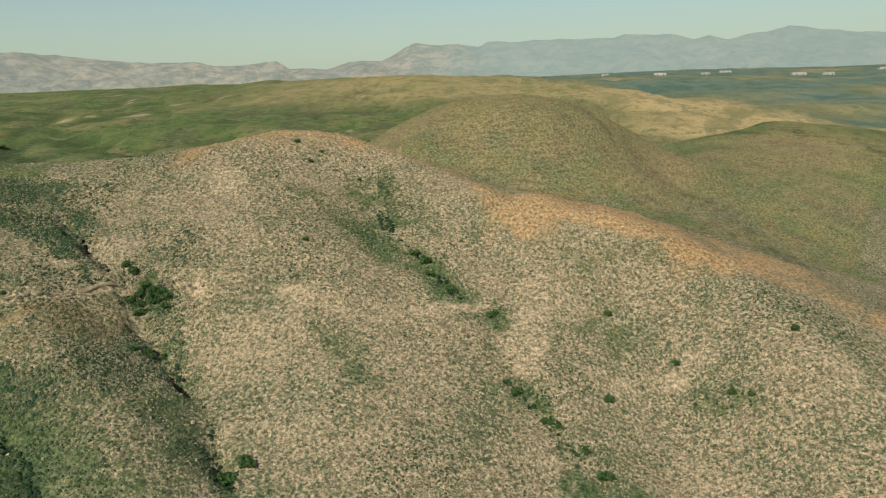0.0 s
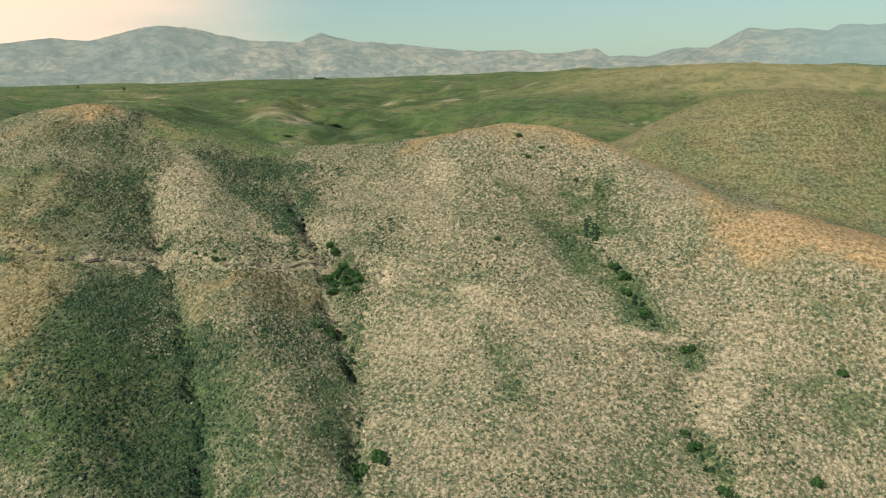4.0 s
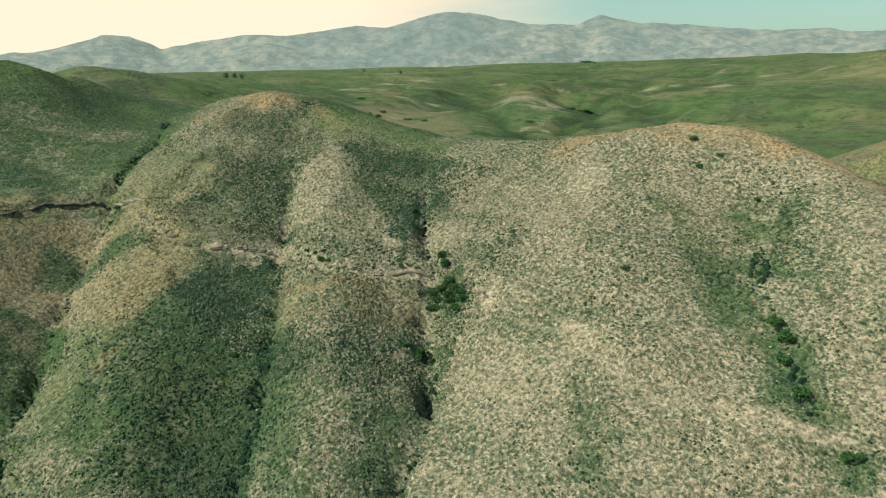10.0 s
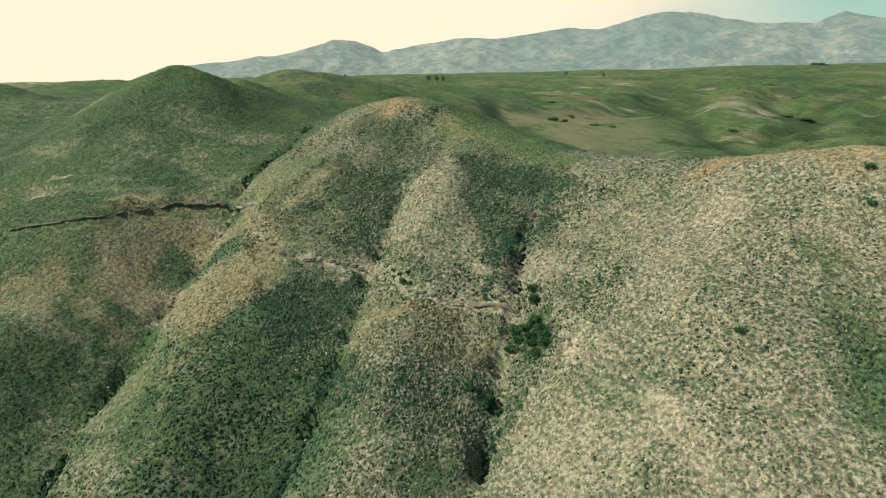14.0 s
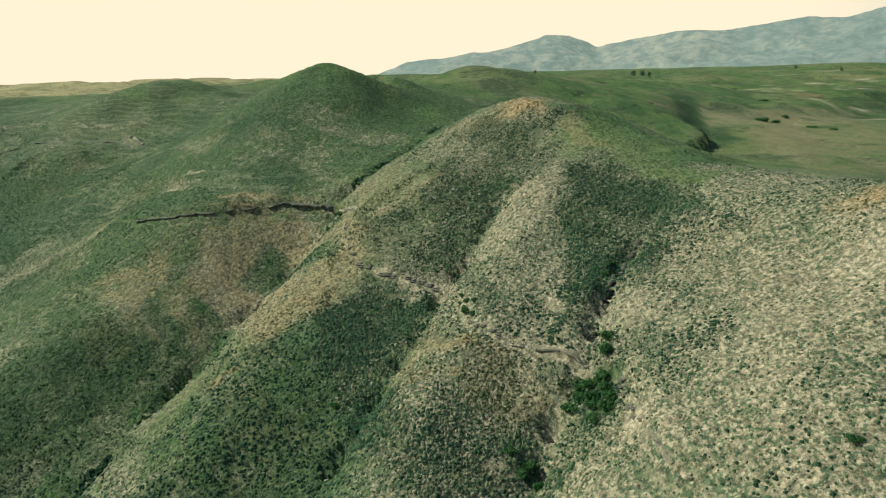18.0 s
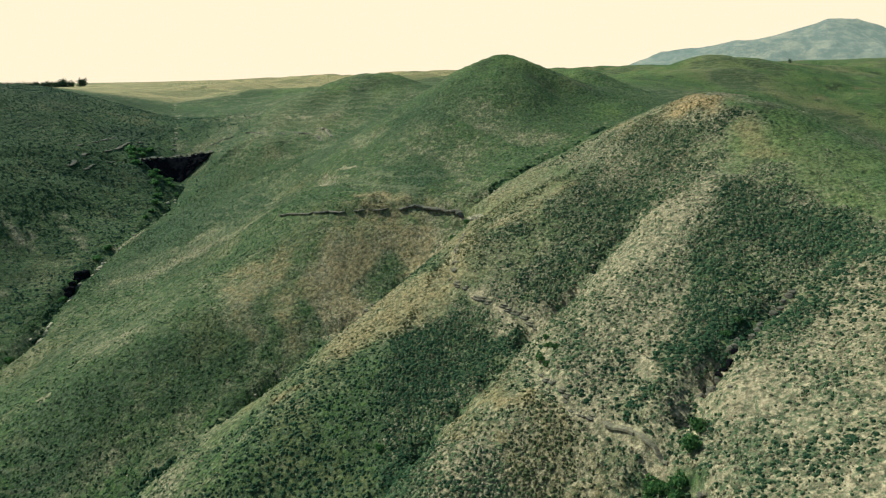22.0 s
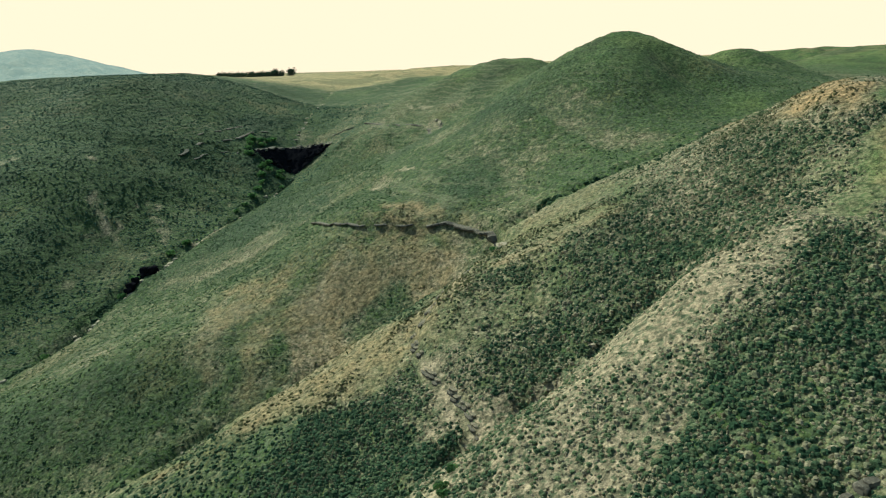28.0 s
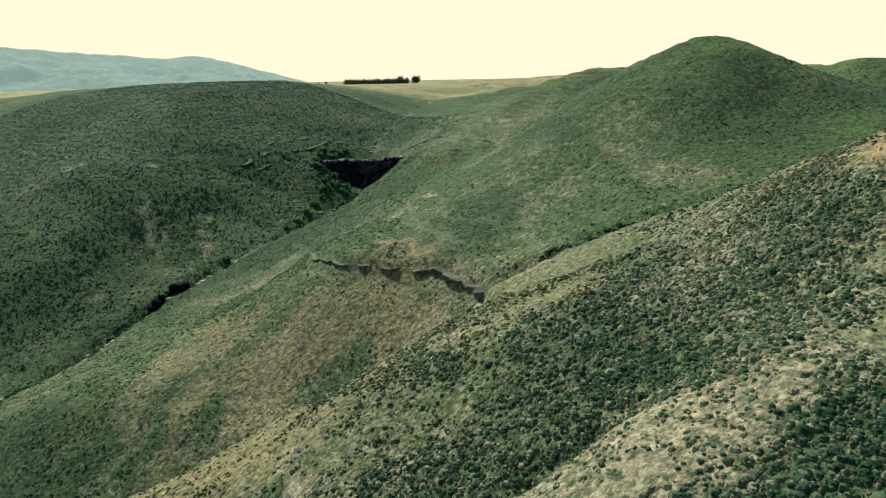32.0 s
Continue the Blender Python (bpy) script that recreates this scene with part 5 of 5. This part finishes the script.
BUSHES_THICKET = [(-80.5, 139.5, 2.4, 1.6), (-78.5, 140.5, 2.8, 1.9), (-76.5, 141.5, 2.6, 1.7), (-74.5, 142, 2.2, 1.5), (-73, 141, 2.4, 1.6), (-75.5, 139.5, 2.6, 1.6), (-77.5, 138.6, 2.2, 1.4), (-72.5, 139.2, 2.0, 1.3), (-106, 124.2, 1.2, 0.8), (-103.5, 124.8, 1.4, 0.9), (-98, 125.2, 1.5, 1.0), (-72, 129, 2.2, 1.5), (-74.5, 127.5, 1.6, 1.0)]
BUSHES_BOWL = [(-270, -74, 4.5, 2.6), (-260, -61, 3.6, 2.2), (-262, -56, 3.2, 2.0), (-256, -57, 3.4, 2.0), (-275, -76, 4.2, 2.6), (-259, -52, 3.0, 1.8), (-279, -77, 3.4, 2.2)]
BUSHES_WEST = [(-268, -78, 4.6, 3.2), (-264, -75, 4.4, 3.0), (-272, -77, 3.6, 2.6), (-259, -71, 3.4, 2.4), (-255, -66, 3.6, 2.6), (-256, -60, 3.2, 2.4), (-252, -57, 3.4, 2.2), (-257, -53, 2.8, 2.0), (-248, -52, 3.4, 2.4), (-244, -48, 3.0, 2.2), (-251, -45, 2.8, 2.0), (-238, -44, 3.2, 2.2), (-232, -41, 2.8, 2.0), (-226, -38, 2.6, 1.8), (-220, -36, 2.4, 1.8), (-196, -33, 2.8, 2.0), (-188, -31, 2.6, 2.0), (-172, -27, 2.8, 2.2), (-166, -25, 3.0, 2.2), (-139, -18, 2.4, 1.7)]
kinds = [bush(70 + k, 4 + k, 0.10 + 0.012 * k) for k in range(4)]
spin = random.Random(5)
for n, (x, y, w, h) in enumerate(BUSHES_EAST + BUSHES_MID + BUSHES_THICKET + BUSHES_BOWL + BUSHES_WEST):
    m = pose(x, y, height(x, y) - 0.15, 0, 0, spin.uniform(0, 360)) @ Matrix.Diagonal((w * 0.62, w * 0.62, h * 1.0, 1))
    if n < 4:
        kinds[n].matrix_basis = m
    else:
        made = copy_thing(kinds[n % 4], m)
        made.matrix_basis = m


# ---- far trees and thickets ----
def tree(seed, label):
    rng = random.Random(seed)
    ob = tagged(new("tree"), label, "tree", "far trees")
    part("trunk", taper("trunk", BARK, (0, 0, -0.1), (0.02, 0.0, 0.62), 0.035, 0.018, 7), ob)
    for _ in range(3):
        a = rng.uniform(0, 6.28)
        part("limb", taper("limb", BARK, (0, 0, 0.3), (0.2 * math.cos(a), 0.2 * math.sin(a), 0.62), 0.014, 0.006, 5), ob)
    me = leaf_cloud("crown", TREE, 340, 0.075, seed, 6, 0.95, 0.28)
    me.transform(Matrix.Translation((0, 0, -0.16)) @ Matrix.Diagonal((0.5, 0.5, 0.98, 1)))
    part("crown", me, ob)
    return ob


PINES = [tree(90 + k, "dark round-crowned tree in a far row") for k in range(4)]
rows = random.Random(9)
spots = []
for k in range(92):
    u = k / 91
    spots.append((-790 - 80 * u + rows.gauss(0, 6), -716 + 72 * u + rows.gauss(0, 6), rows.uniform(6, 9) + (3.5 if u > 0.9 else 0)))
spots += [(-768, -735, 6), (-760, -742, 5), (-700, 262, 4), (-930, 330, 6), (-1150, 520, 10), (-1160, 540, 11), (-1140, 545, 9), (-1320, 900, 8), (-1290, 640, 7), (-1180, 900, 7), (-420, -3, 3.5), (-640, 215, 2.4), (-662, 221, 2), (-649, 212, 1.8)]
for n, (x, y, h) in enumerate(spots):
    m = pose(x, y, height(x, y) - 0.3, 0, 0, rows.uniform(0, 360)) @ Matrix.Diagonal((h * 1.1, h * 1.1, h, 1))
    if n < 4:
        PINES[n].matrix_basis = m
    else:
        copy_thing(PINES[n % 4], m).matrix_basis = m

THICKETS = [(-560, 427, 12, 9), (-556, 436, 8, 6), (-575, 455, 7, 5), (-500, 450, 8, 4), (-520, 446, 8, 4), (-640, 470, 9, 4), (-560, 741, 20, 6), (-580, 735, 18, 6), (-540, 748, 16, 5), (-430, 600, 16, 5), (-415, 606, 14, 5), (-369, 673, 18, 6), (-390, 668, 16, 5), (-620, 800, 16, 6), (-700, 830, 16, 5), (-470, 560, 10, 4), (-1010, 1290, 24, 8), (-1035, 1300, 26, 9)]
for x, y, w, h in THICKETS:
    ob = copy_thing(kinds[rows.randrange(4)], Matrix())
    ob.matrix_basis = pose(x, y, height(x, y) - 0.6, 0, 0, rows.uniform(0, 360)) @ Matrix.Diagonal((w * 0.6, w * 0.6, h * 0.6, 1))
    tagged(ob, "wide dark thicket in a far ravine", "thicket", "far thickets")


# ---- sandstone ledges, each of single blocks ----
def ledge(name, label, line, seed, long=1.9, tall=0.9, deep=1.4, courses=1, shade_foot=True, lift=0.0, gap=0.2, rise=0.7, stones=STONES):
    rng = random.Random(seed)
    path = along([(x, y, 0) for x, y in line], long * 0.86)
    ob = tagged(new(name), label, "rock ledge")
    x0, y0 = path[0][:2]
    ob.matrix_basis = pose(x0, y0, height(x0, y0))
    for a, b in zip(path[:-1], path[1:]):
        turn = math.degrees(math.atan2(b[1] - a[1], b[0] - a[0]))
        for c in range(courses):
            if rng.random() < gap:
                continue
            x, y = (a[0] + b[0]) / 2 + rng.uniform(-0.3, 0.3), (a[1] + b[1]) / 2 + rng.uniform(-0.3, 0.3)
            z = height(x, y) + lift + c * tall * rise + rng.uniform(-0.3, 0.05)
            m = pose(x - x0, y - y0, z - height(x0, y0), rng.uniform(-6, 6), rng.uniform(-6, 6), turn + rng.uniform(-14, 14))
            s = Matrix.Diagonal((long * rng.uniform(0.75, 1.35), deep * rng.uniform(0.75, 1.25), tall * rng.uniform(0.65, 1.3), 1))
            part("stone", rng.choice(stones), ob, m @ s)
            # A darker stone below each block paints the shade under the ledge.
            if shade_foot and c == 0:
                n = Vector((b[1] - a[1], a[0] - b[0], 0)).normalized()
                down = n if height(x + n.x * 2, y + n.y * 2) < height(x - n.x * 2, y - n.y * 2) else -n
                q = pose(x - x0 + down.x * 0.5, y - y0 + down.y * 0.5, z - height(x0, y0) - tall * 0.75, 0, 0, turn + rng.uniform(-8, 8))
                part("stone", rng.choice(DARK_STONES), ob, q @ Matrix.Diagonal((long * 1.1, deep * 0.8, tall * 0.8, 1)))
    return ob


def overhang(label, line, seed, tall=0.8, out=0.9, gap=0.15, lift=0.25, stone=STONE):
    """A bed of rock that sticks out of the slope over a hollow, broken into slabs."""
    rng = np.random.default_rng(seed)
    path = along([(x, y, 0) for x, y in line], 0.7)[:, :2]
    way = np.gradient(path, axis=0)
    way /= np.linalg.norm(way, axis=1)[:, None]
    down = np.stack([way[:, 1], -way[:, 0]], 1)
    ob = tagged(new("rock_ledge"), label, "rock ledge")
    base = np.array([*path[0], height(*path[0])])
    ob.matrix_basis = pose(*base)
    z = surface(path[:, 0], path[:, 1])
    at = 0
    while at < len(path) - 2:
        run = min(int(rng.integers(2, 8)), len(path) - 1 - at)
        if rng.random() > gap:
            grow = rng.uniform(0.7, 1.35)
            rings = []
            for k in range(at, at + run + 1):
                ends = 0.55 if k in (at, at + run) else 1.0
                o, t = out * grow * ends * rng.uniform(0.75, 1.25), tall * grow * rng.uniform(0.85, 1.15)
                top = z[k] + lift * grow + rng.uniform(-0.08, 0.08)
                shape = [(-1.5, top - lift - 0.35), (-0.6, top + 0.05), (0.5 * o, top), (o, top - 0.06), (o + 0.06, top - 0.2 - 0.12 * t), (o - 0.35, top - 0.3 - 0.2 * t), (0.0, top - 0.35 - 0.7 * t), (-0.3, top - lift - 1.4 * t)]
                rings.append([(path[k, 0] + down[k, 0] * d - base[0], path[k, 1] + down[k, 1] * d - base[1], h - base[2]) for d, h in shape])
            n = len(rings[0])
            faces = [(j * n + i, (j + 1) * n + i, (j + 1) * n + i + 1, j * n + i + 1) for j in range(len(rings) - 1) for i in range(n - 1)]
            part("slab", mesh_of("slab", np.array(rings).reshape(-1, 3), faces, stone, False), ob)
        at += run
    return ob


# Slabs in the dark copy carry the undercut's shade in their colour.
overhang("undercut ledge coloured dark for shade at a gully head", SCARPS["peak_scarp"][4:], 1, 1.2, 1.0, 0.05, 0.15, DARK_STONE)
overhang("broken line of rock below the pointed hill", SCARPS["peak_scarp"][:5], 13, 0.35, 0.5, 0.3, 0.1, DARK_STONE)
overhang("pale rock shelf with a dark hollow under it", [(-87.5, 133.5), (-85.9, 136.4), (-83.4, 139.5), (-80, 142.5)], 4, 0.9, 0.5, 0.3, -0.02, LEDGE_STONE)
overhang("slanting rock lip on the dry spur", [(-62.5, 143.2), (-59, 143.2), (-55.5, 143.5)], 5, 0.9, 0.5, 0.1, -0.02, LEDGE_STONE)
ledge("rock_ledge", "low broken ledge across the dome's spur", SCARPS["dome_scarp"], 3, 1.1, 0.45, 0.7, gap=0.35, lift=-0.1, stones=LEDGE_STONES)
ledge("rock_ledge", "scattered flat rocks along a worn shelf", [(-98, 124.5), (-94, 127), (-90, 130), (-87.5, 133.5)], 16, 0.9, 0.35, 0.7, gap=0.45, lift=-0.1, stones=LEDGE_STONES)
ledge("rock_ledge", "scattered flat rocks along the dry spur", [(-76, 144), (-69, 143.5), (-62.5, 143.2)], 17, 0.9, 0.35, 0.7, gap=0.5, lift=-0.1, stones=LEDGE_STONES)
ledge("rock_ledge", "low pale rocks down the dry spur", [(-55, 143.6), (-50, 144.5), (-38, 144.1), (-27, 144.9)], 18, 0.8, 0.3, 0.6, shade_foot=False, gap=0.6, lift=-0.1, stones=LEDGE_STONES)
ledge("rock_ledge", "low broken ledge beside the stream bed", [(-164, 98), (-160, 101), (-156, 104)], 2, 1.6, 0.8, 1.2)
# Darker stones deepen the painted shade of the gully.
ledge("rock_ledge", "grey rocks along a steep gully", [(-107, 157.5), (-103, 154), (-99, 151), (-95, 148), (-90, 145), (-86, 143)], 6, 1.1, 0.7, 0.9, gap=0.15, stones=DARK_STONES)
# Black stones put the cleft's shade into colour.
ledge("rock_ledge", "rocks painted black for the shade in a gully cleft", [(-104, 155), (-98, 150.5), (-92, 146.5), (-86, 143)], 20, 1.0, 0.8, 0.9, shade_foot=False, gap=0.2, lift=-0.1, stones=SHADE_STONES)
ledge("rock_ledge", "grey rocks beside the dome's gully", [(-152, 88.5), (-146, 84.5), (-140, 81), (-134, 77.5)], 7, 1.2, 0.7, 0.9, gap=0.3, stones=DARK_STONES)
# Black stones stand in for the dark of a hollow.
ledge("rock_ledge", "rocks painted black for a shaded hollow by the stream", [(-181, -28.5), (-176, -27.5), (-170, -25.5), (-167, -24.5)], 14, 2.2, 1.9, 2.2, shade_foot=False, gap=0.05, courses=2, stones=SHADE_STONES)
ledge("rock_ledge", "weathered rocks along the valley stream", [(-200, -30), (-190, -28), (-176, -25), (-160, -21), (-146, -14)], 8, 2.0, 0.9, 1.4, gap=0.45)
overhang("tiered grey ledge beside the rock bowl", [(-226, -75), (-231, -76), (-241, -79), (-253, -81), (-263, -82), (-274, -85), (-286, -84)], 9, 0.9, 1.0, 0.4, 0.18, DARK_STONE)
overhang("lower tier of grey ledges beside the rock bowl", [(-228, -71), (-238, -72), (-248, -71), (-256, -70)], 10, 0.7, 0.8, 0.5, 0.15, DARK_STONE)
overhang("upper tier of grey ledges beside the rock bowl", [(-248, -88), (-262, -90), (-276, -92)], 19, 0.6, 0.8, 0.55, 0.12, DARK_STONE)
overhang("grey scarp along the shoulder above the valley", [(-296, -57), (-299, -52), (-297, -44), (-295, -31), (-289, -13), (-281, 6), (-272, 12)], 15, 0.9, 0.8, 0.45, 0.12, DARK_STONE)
ledge("rock_ledge", "pale bedrock above the rock bowl", [(-288, -72), (-295, -75), (-303, -80), (-312, -86)], 11, 1.8, 0.5, 1.8, shade_foot=False, gap=0.45)
ledge("rock_ledge", "pale rib of rock on the far slope", [(-289, 4), (-283, 10), (-276, 14)], 12, 2.0, 1.0, 1.4, gap=0.2)


def rock_bowl():
    """The rim over which the stream falls: broken cap rocks over a wall painted black for its shade."""
    rng = random.Random(31)
    ob = tagged(new("rock_bowl"), "rock bowl painted black for shade under broken cap rocks", "cliff")
    rim, foot = np.array(LIP), np.array(FOOT)
    x0, y0, z0 = -276, -62, 60
    ob.matrix_basis = pose(x0, y0, z0)
    u = np.linspace(0, 1, len(rim))
    across, down = np.meshgrid(np.linspace(0, 1, 60), np.linspace(-0.05, 1.02, 22))
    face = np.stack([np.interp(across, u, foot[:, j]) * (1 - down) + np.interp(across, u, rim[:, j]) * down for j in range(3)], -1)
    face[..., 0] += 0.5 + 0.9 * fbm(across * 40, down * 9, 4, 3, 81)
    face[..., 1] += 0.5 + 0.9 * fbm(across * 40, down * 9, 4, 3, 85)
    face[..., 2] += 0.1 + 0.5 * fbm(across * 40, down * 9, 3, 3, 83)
    # The bowl's shade is in this face's near-black colour.
    part("rock_face", mesh_of("rock_face", face.reshape(-1, 3) - (x0, y0, z0), grid_faces(22, 60), SHADE_STONE, False), ob, None, "undercut rock face with its shade painted black")
    for k in range(60):
        s, t = rng.uniform(0.02, 0.98), rng.random() ** 1.5
        r = np.array([np.interp(s, u, rim[:, j]) for j in range(3)])
        f = np.array([np.interp(s, u, foot[:, j]) for j in range(3)])
        p = f * (1 - t) + r * t + np.array([0.5, 0.5, 0.2])
        m = pose(p[0] - x0, p[1] - y0, p[2] - z0 - 0.2, rng.uniform(-25, 25), rng.uniform(-25, 25), rng.uniform(0, 360))
        part("stone", rng.choice(SHADE_STONES), ob, m @ Matrix.Diagonal((rng.uniform(0.6, 2.2), rng.uniform(0.6, 2.0), rng.uniform(0.5, 1.6), 1)))
    for k in range(40):
        s = rng.uniform(0.08, 1)
        r = np.array([np.interp(s, u, rim[:, j]) for j in range(3)])
        f = np.array([np.interp(s, u, foot[:, j]) for j in range(3)])
        n = (f - r) * np.array([1, 1, 0])
        n /= np.linalg.norm(n)
        p = r + n * rng.uniform(-3.2, 1.6)
        m = pose(p[0] - x0, p[1] - y0, p[2] - z0 + rng.uniform(-0.5, 0.15), rng.uniform(-9, 9), rng.uniform(-9, 9), rng.uniform(0, 360))
        part("stone", rng.choice(STONES if rng.random() < 0.25 else DARK_STONES), ob, m @ Matrix.Diagonal((rng.uniform(1.6, 3.6), rng.uniform(1.4, 2.6), rng.uniform(0.5, 1.1), 1)))


rock_bowl()


# ---- loose boulders ----
def boulders():
    rng = random.Random(41)
    first = None
    for line, count, big in (("dome_gully", 16, 0.7), ("middle_gully", 16, 0.7), ("pale_gully", 10, 0.6), ("cave_stream", 18, 1.3), ("upper_stream", 10, 1.0), ("east_gully", 5, 0.6)):
        pts = along(STREAMS[line], 1.0)
        for _ in range(count):
            p = pts[int(rng.random() ** 0.8 * len(pts) * 0.8)]
            x, y = p[0] + rng.gauss(0, 1.6), p[1] + rng.gauss(0, 1.6)
            s = big * rng.uniform(0.35, 1.0)
            ob = new("boulder", rng.choice(STONES))
            ob.matrix_basis = pose(x, y, height(x, y) + 0.1 * s, rng.uniform(-20, 20), rng.uniform(-20, 20), rng.uniform(0, 360)) @ Matrix.Diagonal((s * 1.3, s, s * 0.8, 1))
            tagged(ob, "weathered pale boulder in a stream gully", "boulder", "boulders in the gullies")


boulders()


# ---- farm sheds far off on the plain ----
def shed(x, y, long, wide, tall, turn):
    ob = tagged(new("farm_shed"), "long pale farm shed far out on the plain", "shed", "farm sheds")
    a, b = long / 2, wide / 2
    box = [(-a, -b, -2), (a, -b, -2), (a, b, -2), (-a, b, -2), (-a, -b, tall), (a, -b, tall), (a, b, tall), (-a, b, tall)]
    part("wall", mesh_of("wall", box, [(0, 1, 5, 4), (1, 2, 6, 5), (2, 3, 7, 6), (3, 0, 4, 7), (4, 5, 6, 7)], WALL_WHITE, False), ob)
    e, r = 0.5, tall + wide * 0.22
    roof = [(-a - e, -b - e, tall - 0.1), (a + e, -b - e, tall - 0.1), (a + e, 0, r), (-a - e, 0, r), (a + e, b + e, tall - 0.1), (-a - e, b + e, tall - 0.1),
            (-a - e, -b - e, tall + 0.2), (a + e, -b - e, tall + 0.2), (a + e, 0, r + 0.3), (-a - e, 0, r + 0.3), (a + e, b + e, tall + 0.2), (-a - e, b + e, tall + 0.2)]
    part("roof", mesh_of("roof", roof, [(0, 1, 2, 3), (3, 2, 4, 5), (6, 7, 8, 9), (9, 8, 10, 11), (0, 1, 7, 6), (5, 4, 10, 11), (1, 2, 8, 7), (2, 4, 10, 8), (0, 3, 9, 6), (3, 5, 11, 9)], ROOF_GREY, False), ob)
    for k in (-1, 1):
        part("door", mesh_of("door", [(k * a * 0.5 - 2, -b - 0.1, -1), (k * a * 0.5 + 2, -b - 0.1, -1), (k * a * 0.5 + 2, -b - 0.1, tall * 0.8), (k * a * 0.5 - 2, -b - 0.1, tall * 0.8)], [(0, 1, 2, 3)], DARK_STONE, False), ob)
    ob.matrix_basis = pose(x, y, height(x, y), 0, 0, turn)


for x, y, long, wide, turn in [(820, 2050, 90, 22, 20), (930, 2120, 70, 20, 24), (1180, 2300, 110, 24, 10), (640, 2300, 60, 18, 30), (480, 2200, 70, 20, 5), (1050, 1800, 40, 16, 60), (760, 2500, 80, 22, 15), (1330, 2150, 60, 20, 12), (350, 2420, 50, 18, 40)]:
    shed(x, y, long * 0.5, wide * 0.5, 4, turn)
